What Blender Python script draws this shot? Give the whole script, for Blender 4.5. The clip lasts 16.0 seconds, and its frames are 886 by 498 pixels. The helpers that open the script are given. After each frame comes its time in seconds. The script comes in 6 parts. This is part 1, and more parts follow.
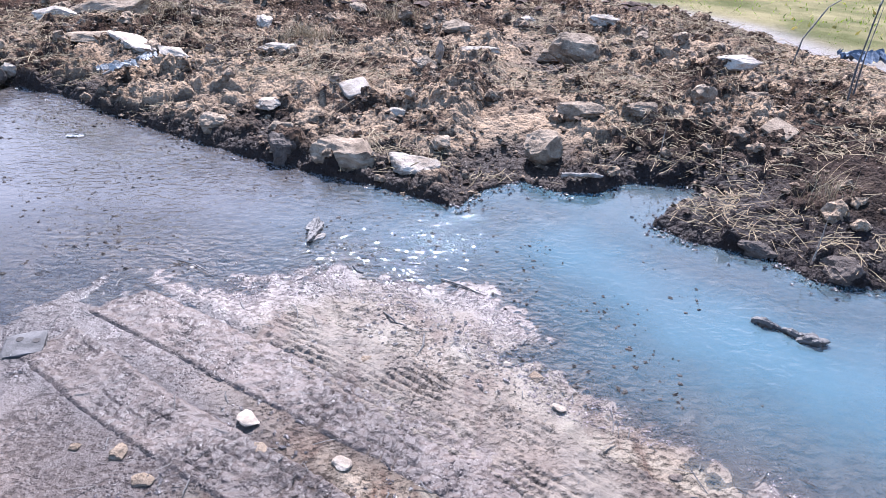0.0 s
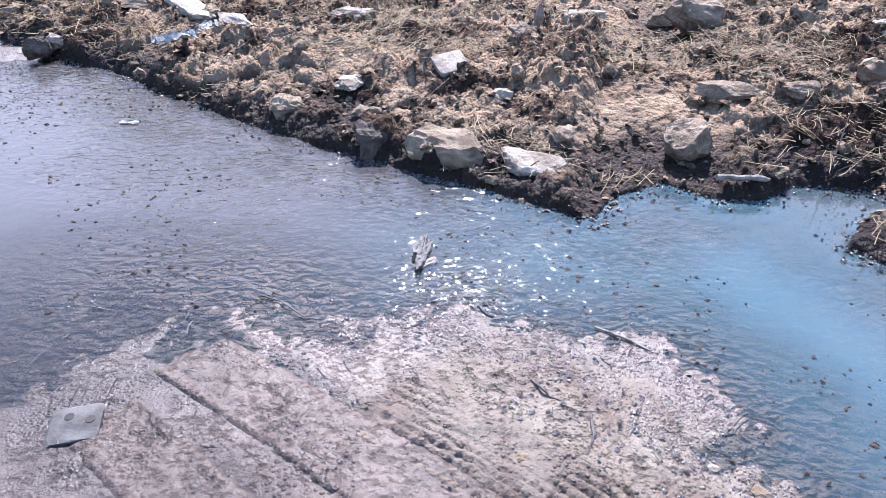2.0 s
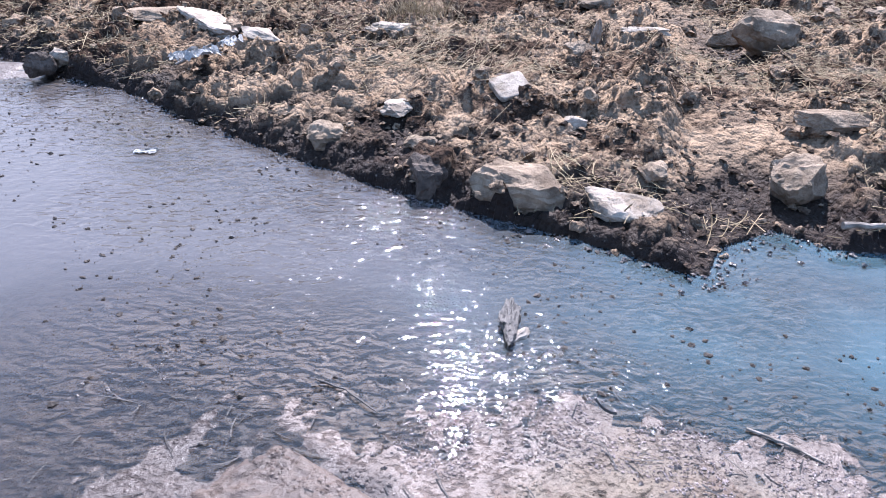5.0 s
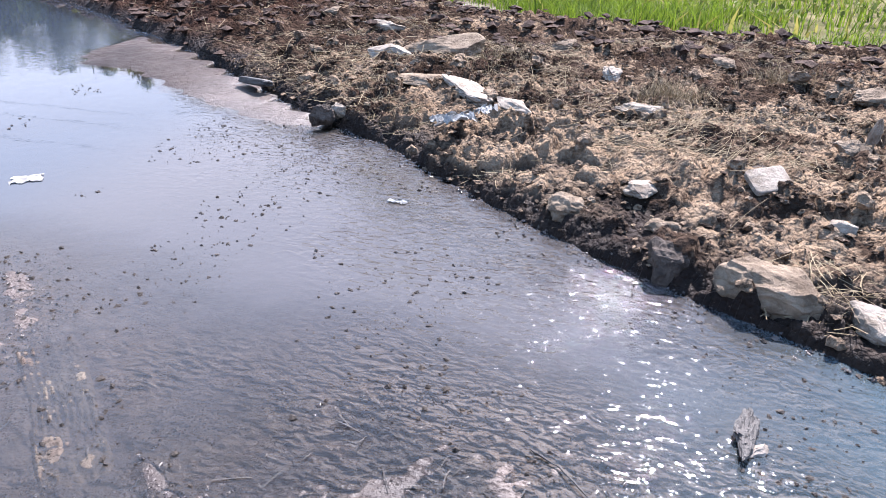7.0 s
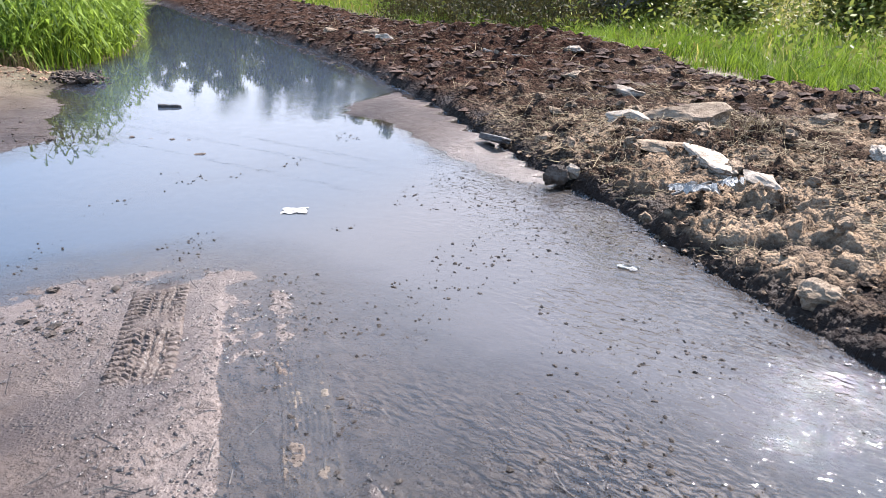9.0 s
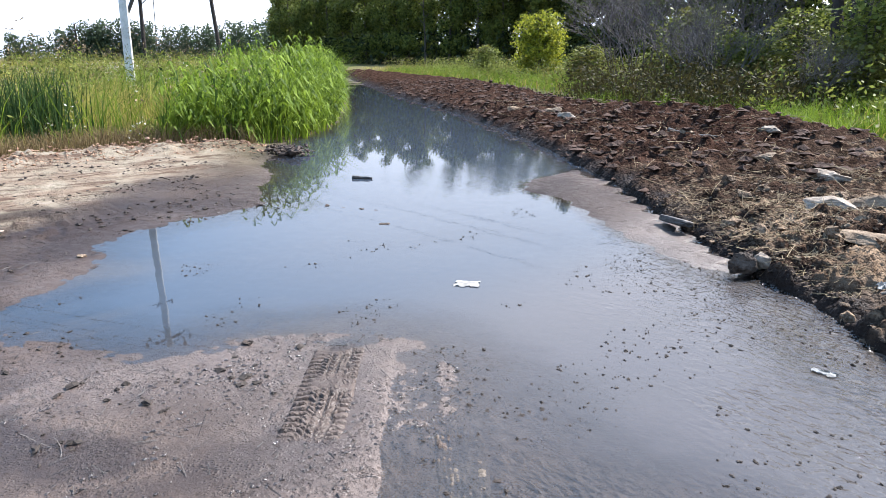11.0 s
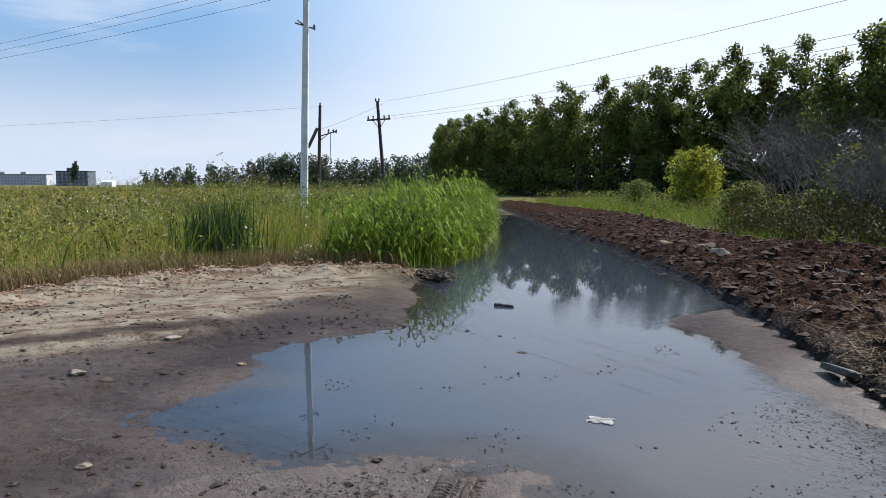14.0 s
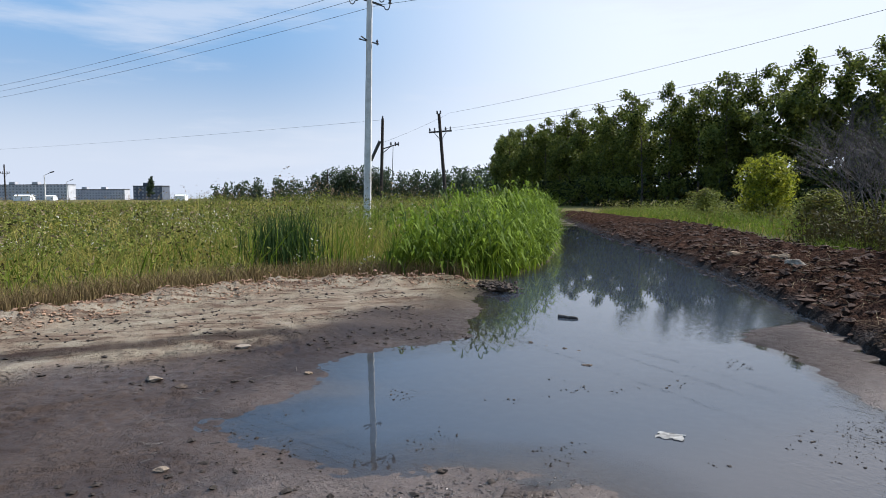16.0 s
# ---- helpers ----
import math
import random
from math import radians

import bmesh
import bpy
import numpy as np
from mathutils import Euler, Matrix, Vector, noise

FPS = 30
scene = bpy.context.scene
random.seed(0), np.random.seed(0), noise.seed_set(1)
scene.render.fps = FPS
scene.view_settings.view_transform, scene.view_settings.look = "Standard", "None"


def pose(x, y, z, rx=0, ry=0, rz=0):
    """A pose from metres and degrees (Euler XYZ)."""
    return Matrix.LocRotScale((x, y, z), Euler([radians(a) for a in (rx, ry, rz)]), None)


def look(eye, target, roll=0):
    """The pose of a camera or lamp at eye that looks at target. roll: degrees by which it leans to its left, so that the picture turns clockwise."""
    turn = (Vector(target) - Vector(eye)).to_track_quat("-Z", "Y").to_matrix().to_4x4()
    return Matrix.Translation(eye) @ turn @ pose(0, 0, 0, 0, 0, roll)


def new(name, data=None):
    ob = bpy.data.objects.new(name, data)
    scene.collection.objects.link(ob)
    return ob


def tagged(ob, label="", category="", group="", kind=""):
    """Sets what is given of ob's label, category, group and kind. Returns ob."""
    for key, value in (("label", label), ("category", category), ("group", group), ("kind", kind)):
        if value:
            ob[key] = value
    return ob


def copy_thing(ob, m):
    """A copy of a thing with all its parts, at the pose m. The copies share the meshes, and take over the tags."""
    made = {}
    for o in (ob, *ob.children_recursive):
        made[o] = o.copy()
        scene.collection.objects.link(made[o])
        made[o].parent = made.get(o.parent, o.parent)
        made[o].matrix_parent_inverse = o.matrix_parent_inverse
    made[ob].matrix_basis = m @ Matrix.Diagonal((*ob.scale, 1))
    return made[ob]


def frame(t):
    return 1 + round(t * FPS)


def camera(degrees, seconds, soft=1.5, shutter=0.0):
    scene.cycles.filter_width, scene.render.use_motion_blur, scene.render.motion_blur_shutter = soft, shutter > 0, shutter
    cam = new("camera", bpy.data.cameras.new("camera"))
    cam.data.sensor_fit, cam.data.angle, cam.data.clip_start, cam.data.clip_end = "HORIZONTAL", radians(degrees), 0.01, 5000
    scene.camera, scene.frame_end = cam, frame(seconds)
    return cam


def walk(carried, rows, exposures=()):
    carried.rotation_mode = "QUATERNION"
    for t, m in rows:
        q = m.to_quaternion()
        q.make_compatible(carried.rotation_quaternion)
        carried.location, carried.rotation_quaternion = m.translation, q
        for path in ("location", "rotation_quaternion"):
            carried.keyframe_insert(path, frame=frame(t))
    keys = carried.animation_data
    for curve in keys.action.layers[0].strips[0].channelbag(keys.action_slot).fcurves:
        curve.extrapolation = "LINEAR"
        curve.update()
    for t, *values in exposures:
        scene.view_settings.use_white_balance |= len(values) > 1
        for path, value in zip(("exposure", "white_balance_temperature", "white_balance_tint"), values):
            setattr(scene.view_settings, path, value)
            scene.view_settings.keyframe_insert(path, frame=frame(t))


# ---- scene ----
cam = camera(65.7, 16.0, 0.8)
PATH = [
    (0, (-0.371, -0.377, 1.757), (-0.191, 1.36, 0.78), 2.4),
    (0.5, (-0.437, -0.133, 1.762), (-0.312, 1.611, 0.792), 2.1),
    (1, (-0.46, 0.059, 1.686), (-0.399, 1.798, 0.701), 1.6),
    (1.5, (-0.541, 0.227, 1.675), (-0.508, 1.916, 0.605), 0.7),
    (2, (-0.728, 0.449, 1.638), (-0.668, 2.13, 0.555), 1.1),
    (2.5, (-0.816, 0.684, 1.586), (-0.876, 2.333, 0.456), 1.6),
    (3, (-0.895, 0.886, 1.617), (-0.843, 2.486, 0.418), 1.0),
    (3.2, (-0.94, 0.928, 1.63), (-0.764, 2.511, 0.42), 1.4),
    (5.3, (-1.072, 1.014, 1.494), (-1.069, 2.744, 0.492), 2.0),
    (5.5, (-1.09, 1.003, 1.493), (-1.166, 2.749, 0.521), 1.8),
    (6, (-1.131, 0.997, 1.501), (-1.462, 2.732, 0.562), 1.1),
    (6.5, (-1.151, 0.996, 1.51), (-1.597, 2.723, 0.605), 0.8),
    (7, (-1.164, 0.997, 1.509), (-1.696, 2.709, 0.623), 1.3),
    (7.5, (-1.187, 0.995, 1.511), (-1.841, 2.668, 0.632), 1.2),
    (8, (-1.222, 0.973, 1.514), (-1.976, 2.621, 0.669), 0.8),
    (8.5, (-1.256, 0.957, 1.509), (-2.126, 2.553, 0.674), 0.8),
    (9, (-1.252, 0.923, 1.522), (-2.345, 2.425, 0.78), 0.6),
    (9.5, (-1.247, 0.913, 1.545), (-2.514, 2.318, 0.897), 0.7),
    (11.8, (-1.249, 0.934, 1.563), (-2.846, 2.023, 1.05), 0.0),
    (12, (-1.224, 0.92, 1.564), (-2.853, 1.963, 1.055), 0.3),
    (12.5, (-1.211, 0.919, 1.568), (-2.906, 1.858, 1.073), 0.3),
    (13, (-1.183, 0.933, 1.578), (-2.941, 1.798, 1.178), -0.1),
    (13.5, (-1.157, 0.935, 1.584), (-2.938, 1.801, 1.307), 0.4),
    (14, (-1.113, 0.926, 1.591), (-2.895, 1.817, 1.41), 0.4),
    (14.5, (-1.101, 0.91, 1.591), (-2.877, 1.812, 1.42), 0.4),
    (15, (-1.107, 0.886, 1.591), (-2.954, 1.636, 1.429), -0.3),
    (15.5, (-1.108, 0.891, 1.592), (-2.982, 1.571, 1.431), -0.5),
    (16, (-1.115, 0.905, 1.591), (-2.971, 1.634, 1.442), -0.1),
]
LIGHT = [(0, 2.06, 5520, 21), (2.0, 2.03, 5520, 21), (3.2, 1.95, 5520, 21), (6.5, 1.99, 5811, 21), (8.0, 2.01, 6086, 19), (8.5, 1.91, 6128, 19), (9.0, 2.01, 6160, 16), (9.5, 2.03, 6126, 15), (11.8, 1.6, 5923, 11), (12.6, 1.53, 5817, 10), (13.0, 1.48, 5872, 10), (13.5, 1.1, 5978, 10), (14, 0.78, 6085, 10), (16, 0.74, 6110, 11)]
walk(cam, [(t, look(eye, target, roll)) for t, eye, target, roll in PATH], LIGHT)

# ---- light ----
SUN_AZ, SUN_EL = radians(4.0), radians(48.0)  # azimuth from +y towards +x
world = bpy.data.worlds.new("world")
scene.world = world
world.use_nodes = True
wn, wl = world.node_tree.nodes, world.node_tree.links
sky = wn.new("ShaderNodeTexSky")
sky.sky_type, sky.sun_disc = "NISHITA", False
sky.sun_elevation, sky.sun_rotation = SUN_EL, SUN_AZ
sky.air_density, sky.dust_density, sky.ozone_density = 1.0, 0.6, 1.5
tex = wn.new("ShaderNodeTexCoord")
split = wn.new("ShaderNodeSeparateXYZ")
wl.new(tex.outputs["Generated"], split.inputs["Vector"])


def sky_span(value, a, b, lo, hi):
    t = wn.new("ShaderNodeMapRange")
    t.interpolation_type = "SMOOTHSTEP"
    wl.new(value, t.inputs["Value"])
    for key, v in (("From Min", a), ("From Max", b), ("To Min", lo), ("To Max", hi)):
        t.inputs[key].default_value = v
    return t.outputs["Result"]


def sky_mix(fac, under, over, blend="MIX"):
    t = wn.new("ShaderNodeMixRGB")
    t.blend_type = blend
    wl.new(fac, t.inputs["Fac"])
    wl.new(under, t.inputs["Color1"])
    if isinstance(over, tuple):
        t.inputs["Color2"].default_value = (*over, 1)
    else:
        wl.new(over, t.inputs["Color2"])
    return t.outputs["Color"]


# thin haze that thickens towards the horizon, whiter on the sun's side, and streaks of high cloud
mapping = wn.new("ShaderNodeMapping")
mapping.inputs["Scale"].default_value = (1.0, 1.0, 7.0)
mapping.inputs["Rotation"].default_value = (0.05, 0.12, 0.3)
cloud = wn.new("ShaderNodeTexNoise")
cloud.inputs["Scale"].default_value, cloud.inputs["Detail"].default_value = 1.7, 8.0
cloud.inputs["Roughness"].default_value = 0.58
wl.new(tex.outputs["Generated"], mapping.inputs["Vector"])
wl.new(mapping.outputs["Vector"], cloud.inputs["Vector"])
c = sky_mix(sky_span(split.outputs["Z"], 0.30, 0.01, 0.0, 0.94), sky.outputs["Color"], (7.6, 8.25, 9.5))
c = sky_mix(sky_span(split.outputs["Z"], 0.05, 0.25, 0.0, 0.88), c, (2.9, 5.3, 8.5))
low = wn.new("ShaderNodeMath")
low.operation = "MULTIPLY"
wl.new(sky_span(split.outputs["Y"], 0.08, 0.62, 0.0, 0.9), low.inputs[0])
wl.new(sky_span(split.outputs["Z"], 0.60, 0.24, 0.0, 1.0), low.inputs[1])
c = sky_mix(low.outputs[0], c, (10.4, 10.9, 11.7))
c = sky_mix(sky_span(cloud.outputs["Fac"], 0.50, 0.68, 0.0, 0.55), c, (8.6, 8.9, 9.5))
wl.new(c, wn["Background"].inputs["Color"])
wn["Background"].inputs["Strength"].default_value = 0.056
sun = new("sun", bpy.data.lights.new("sun", "SUN"))
sun.data.energy, sun.data.angle, sun.data.color = 5.0, radians(0.53), (1.0, 0.95, 0.87)
sun_way = Vector((math.sin(SUN_AZ) * math.cos(SUN_EL), math.cos(SUN_AZ) * math.cos(SUN_EL), math.sin(SUN_EL)))
sun.matrix_world = look(sun_way * 50, (0, 0, 0))

# ---- helpers of this scene ----


def hash2(ix, iy, seed):
    h = (ix.astype(np.int64) * 374761393 + iy.astype(np.int64) * 668265263 + seed * 974634777) & 0x7FFFFFFF
    h = ((h ^ (h >> 13)) * 1274126177) & 0x7FFFFFFF
    return ((h ^ (h >> 16)) & 0xFFFF) / 65535.0


def vnoise(x, y, seed=0):
    ix, iy = np.floor(x), np.floor(y)
    fx, fy = x - ix, y - iy
    fx, fy = fx * fx * (3 - 2 * fx), fy * fy * (3 - 2 * fy)
    a, b = hash2(ix, iy, seed), hash2(ix + 1, iy, seed)
    c, d = hash2(ix, iy + 1, seed), hash2(ix + 1, iy + 1, seed)
    return (a * (1 - fx) + b * fx) * (1 - fy) + (c * (1 - fx) + d * fx) * fy


def fbm(x, y, scale, octaves=4, seed=0, gain=0.5):
    """Fractal noise in -1..1; scale: cells in a metre."""
    x, y = np.asarray(x, float), np.asarray(y, float)
    total, amp, norm = 0.0, 1.0, 0.0
    for k in range(octaves):
        c, s = math.cos(0.7 * k), math.sin(0.7 * k)
        u, v = (x * c - y * s) * scale, (x * s + y * c) * scale
        total = total + amp * (2 * vnoise(u + 17.3 * k, v - 9.1 * k, seed + k) - 1)
        norm += amp
        amp *= gain
        scale *= 2.03
    return total / norm


def lumps(x, y, cell, seed):
    """Rounded clods in random cells: 0 in the clefts, up to 1 on the tops."""
    u, v = x / cell + 0.35 * fbm(x, y, 1.3 / cell, 2, seed + 5), y / cell + 0.35 * fbm(x, y, 1.3 / cell, 2, seed + 7)
    iu, iv = np.floor(u), np.floor(v)
    best, tall = np.full(np.shape(x), 9.0), np.zeros(np.shape(x))
    for di in (-1, 0, 1):
        for dj in (-1, 0, 1):
            a, b = iu + di, iv + dj
            r = np.hypot(u - a - hash2(a, b, seed), v - b - hash2(a, b, seed + 1))
            tall = np.where(r < best, hash2(a, b, seed + 2), tall)
            best = np.minimum(best, r)
    return np.sqrt(np.clip(1 - (best / 0.72) ** 2, 0, 1)) * (0.15 + 0.85 * tall ** 1.6)


def broken(x, y, cell, seed, tilt=0.9):
    """Angular clods: each cell is a plate with its own height and tilt, with clefts between."""
    u, v = x / cell + 0.28 * fbm(x, y, 1.6 / cell, 2, seed + 5), y / cell + 0.28 * fbm(x, y, 1.6 / cell, 2, seed + 7)
    iu, iv = np.floor(u), np.floor(v)
    best, second, high = np.full(np.shape(x), 9.0), np.full(np.shape(x), 9.0), np.zeros(np.shape(x))
    for di in (-1, 0, 1):
        for dj in (-1, 0, 1):
            a, b = iu + di, iv + dj
            du, dv = u - a - hash2(a, b, seed), v - b - hash2(a, b, seed + 1)
            r = np.hypot(du, dv)
            h = hash2(a, b, seed + 2) ** 1.5 + tilt * (du * (hash2(a, b, seed + 3) - 0.5) + dv * (hash2(a, b, seed + 4) - 0.5))
            near = r < best
            second = np.where(near, best, np.minimum(second, r))
            high = np.where(near, h, high)
            best = np.minimum(best, r)
    return high * step(0.0, 0.16, second - best) - 0.1


def step(a, b, x):
    t = np.clip((x - a) / (b - a), 0, 1)
    return t * t * (3 - 2 * t)


def line_gap(x, y, pts):
    """Distance of points from a broken line."""
    best = np.full(np.shape(x), 1e9)
    for (ax, ay), (bx, by) in zip(pts[:-1], pts[1:]):
        dx, dy = bx - ax, by - ay
        t = np.clip(((x - ax) * dx + (y - ay) * dy) / (dx * dx + dy * dy), 0, 1)
        best = np.minimum(best, np.hypot(x - ax - t * dx, y - ay - t * dy))
    return best


def inside(x, y, poly):
    odd = np.zeros(np.shape(x), bool)
    for (ax, ay), (bx, by) in zip(poly, poly[1:] + poly[:1]):
        if ay != by:
            odd ^= ((ay > y) != (by > y)) & (x < (bx - ax) * (y - ay) / (by - ay) + ax)
    return odd


def depth_in(x, y, poly):
    """Distance from a polygon's edge, positive within it."""
    d = line_gap(x, y, poly + poly[:1])
    return np.where(inside(x, y, poly), d, -d)


def mesh_of(name, verts, faces, material, smooth=False):
    """A mesh object from arrays; faces all have the same number of corners."""
    verts, faces = np.asarray(verts, np.float32), np.asarray(faces, np.int32)
    me = bpy.data.meshes.new(name)
    me.vertices.add(len(verts))
    me.vertices.foreach_set("co", verts.ravel())
    n = faces.shape[1]
    me.loops.add(faces.size)
    me.loops.foreach_set("vertex_index", faces.ravel())
    me.polygons.add(len(faces))
    me.polygons.foreach_set("loop_start", np.arange(0, faces.size, n, dtype=np.int32))
    me.polygons.foreach_set("use_smooth", np.full(len(faces), smooth))
    me.update(calc_edges=True)
    me.materials.append(material)
    return new(name, me)


def channel(ob, name, values):
    at = ob.data.attributes.new(name, "FLOAT", "POINT")
    at.data.foreach_set("value", np.asarray(values, np.float32))


def axis(lo, hi, cell, out_lo, out_hi, grow):
    """Grid lines: even between lo and hi, ever wider outside."""
    mid = list(np.arange(lo, hi + cell * 0.5, cell))
    for sign, start, end, add in ((-1, lo, out_lo, 0), (1, mid[-1], out_hi, 1)):
        c, v, extra = cell, start, []
        while sign * (end - v) > 0:
            c *= grow
            v += sign * c
            extra.append(v)
        mid = mid + extra if add else extra[::-1] + mid
    return np.array(mid)


def sheet(xs, ys):
    X, Y = np.meshgrid(xs, ys)
    i = np.arange(X.size).reshape(X.shape)
    f = np.stack([i[:-1, :-1], i[:-1, 1:], i[1:, 1:], i[1:, :-1]], -1).reshape(-1, 4)
    return X.ravel(), Y.ravel(), f


def part(name, bm, material, parent, label=""):
    me = bpy.data.meshes.new(name)
    bm.to_mesh(me)
    bm.free()
    me.materials.append(material)
    ob = new(name, me)
    ob.parent = parent
    return tagged(ob, label)


# ---- materials ----


class Nodes:
    """A short hand for one node material."""

    def __init__(self, name):
        self.m = bpy.data.materials.new(name)
        self.m.use_nodes = True
        self.n, self.l = self.m.node_tree.nodes, self.m.node_tree.links
        self.bsdf, self.out = self.n["Principled BSDF"], self.n["Material Output"]
        self.where = self.n.new("ShaderNodeNewGeometry").outputs["Position"]

    def put(self, socket, value):
        if hasattr(value, "is_output"):
            self.l.new(value, socket)
        elif isinstance(value, tuple) and len(value) == 3 and socket.type == "RGBA":
            socket.default_value = (*value, 1)
        else:
            socket.default_value = value

    def noise(self, scale, detail=4.0, rough=0.6, vector=None, warp=0.0):
        t = self.n.new("ShaderNodeTexNoise")
        self.put(t.inputs["Vector"], self.where if vector is None else vector)
        t.inputs["Scale"].default_value, t.inputs["Detail"].default_value = scale, detail
        t.inputs["Roughness"].default_value, t.inputs["Distortion"].default_value = rough, warp
        return t.outputs["Fac"]

    def cells(self, scale, vector=None):
        t = self.n.new("ShaderNodeTexVoronoi")
        self.put(t.inputs["Vector"], self.where if vector is None else vector)
        t.inputs["Scale"].default_value = scale
        return t

    def stretch(self, x, y, z, turn=0.0):
        t = self.n.new("ShaderNodeMapping")
        self.put(t.inputs["Vector"], self.where)
        t.inputs["Rotation"].default_value = (0, 0, turn)
        t.inputs["Scale"].default_value = (x, y, z)
        return t.outputs["Vector"]

    def span(self, value, a, b, lo=0.0, hi=1.0):
        t = self.n.new("ShaderNodeMapRange")
        t.interpolation_type = "SMOOTHSTEP"
        self.put(t.inputs["Value"], value)
        for key, v in (("From Min", a), ("From Max", b), ("To Min", lo), ("To Max", hi)):
            self.put(t.inputs[key], v)
        return t.outputs["Result"]

    def math(self, op, a, b=0.0):
        t = self.n.new("ShaderNodeMath")
        t.operation = op
        self.put(t.inputs[0], a)
        self.put(t.inputs[1], b)
        return t.outputs[0]

    def mix(self, fac, a, b, blend="MIX"):
        t = self.n.new("ShaderNodeMixRGB")
        t.blend_type = blend
        self.put(t.inputs["Fac"], fac)
        self.put(t.inputs["Color1"], a)
        self.put(t.inputs["Color2"], b)
        return t.outputs["Color"]

    def attr(self, name):
        t = self.n.new("ShaderNodeAttribute")
        t.attribute_name = name
        return t.outputs["Fac"]

    def island(self):
        return self.n.new("ShaderNodeNewGeometry").outputs["Random Per Island"]

    def chance(self):
        return self.n.new("ShaderNodeObjectInfo").outputs["Random"]

    def bump(self, height, strength, distance, normal=None):
        t = self.n.new("ShaderNodeBump")
        self.put(t.inputs["Strength"], strength)
        t.inputs["Distance"].default_value = distance
        self.put(t.inputs["Height"], height)
        if normal is not None:
            self.put(t.inputs["Normal"], normal)
        return t.outputs["Normal"]

    def done(self, color, rough=0.8, normal=None, **more):
        self.put(self.bsdf.inputs["Base Color"], color)
        self.put(self.bsdf.inputs["Roughness"], rough)
        if normal is not None:
            self.put(self.bsdf.inputs["Normal"], normal)
        for key, v in more.items():
            self.put(self.bsdf.inputs[key.replace("_", " ")], v)
        return self.m


def mud_material():
    k = Nodes("road_mud")
    wet, dry, green = k.attr("wet"), k.attr("dry"), k.attr("green")
    big, fine, mid = k.noise(1.3, 6), k.noise(70, 5, 0.7), k.noise(9, 5, 0.65)
    c = k.mix(k.span(big, 0.35, 0.68), (0.0515, 0.0359, 0.0281), (0.0998, 0.0718, 0.0562))
    c = k.mix(wet, c, k.mix(k.span(big, 0.3, 0.7), (0.064, 0.047, 0.039), (0.13, 0.097, 0.081)))
    sand = k.mix(k.span(k.noise(2.3, 6), 0.35, 0.65), (0.235, 0.20, 0.15), (0.175, 0.13, 0.094))
    streak = k.noise(1.0, 6, 0.7, k.stretch(4.5, 1.3, 3, radians(8)), 0.6)
    sand = k.mix(k.span(streak, 0.49, 0.62, 0, 0.85), sand, (0.078, 0.0468, 0.0328))
    sand = k.mix(k.span(streak, 0.44, 0.30, 0, 0.7), sand, (0.2808, 0.234, 0.1872))
    c = k.mix(dry, c, sand)
    c = k.mix(k.span(mid, 0.45, 0.66, 0, 0.4), c, k.mix(0.62, c, (0.0203, 0.0156, 0.014)))
    c = k.mix(k.span(fine, 0.54, 0.72, 0, 0.35), c, k.mix(0.6, c, (0.014, 0.0109, 0.0101)))
    fleck = k.math("MULTIPLY", k.noise(1.0, 5, 0.72, k.stretch(30, 48, 40, radians(38))), k.span(k.noise(2.6, 4, 0.6), 0.35, 0.6, 0.86, 1.06))
    c = k.mix(k.math("MULTIPLY", k.span(fleck, 0.58, 0.66, 0, 0.8), k.span(dry, 0, 0.5, 0.5, 1.0)), c, (0.0156, 0.0117, 0.0101))
    c = k.mix(k.math("MULTIPLY", k.span(k.noise(80, 3, 0.6), 0.63, 0.72, 0, 0.6), k.span(dry, 0, 0.5, 0.25, 1.0)), c, (0.2028, 0.1716, 0.1443))
    # darker mud of the ruts; in tyre prints also shade painted into the cuts
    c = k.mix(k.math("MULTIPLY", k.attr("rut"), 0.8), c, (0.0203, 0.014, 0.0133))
    c = k.mix(green, c, k.mix(k.span(k.noise(0.8, 5), 0.35, 0.65), (0.0585, 0.0585, 0.0218), (0.156, 0.1287, 0.0663)))
    rough = k.mix(wet, k.mix(dry, (0.38,) * 3, (0.85,) * 3), k.mix(k.span(mid, 0.35, 0.65), (0.30,) * 3, (0.55,) * 3))
    rough = k.mix(green, rough, (1.0,) * 3)
    crumb = k.cells(62)
    chip = k.span(crumb.outputs["Distance"], 0.0, 0.55, 1.0, 0.0)
    patch = k.math("MULTIPLY", chip, k.span(k.noise(5.5, 4), 0.42, 0.66, 0.1, 1.0))
    grain = k.bump(k.noise(170, 3, 0.7), 0.5, 0.004)
    n = k.bump(k.math("SUBTRACT", patch, k.span(fleck, 0.52, 0.70, 0, 1.0)), k.span(dry, 0, 0.5, 0.65, 0.9), 0.011, grain)
    return k.done(c, rough, k.bump(k.noise(26, 6, 0.68), k.span(dry, 0, 0.5, 0.6, 0.9), 0.015, n), Specular_IOR_Level=k.math("MULTIPLY", k.span(wet, 0, 1, 0.20, 0.34), k.span(k.math("MAXIMUM", k.math("MAXIMUM", green, dry), k.math("MULTIPLY", k.attr("matt"), 0.8)), 0, 1, 1.0, 0.15)))


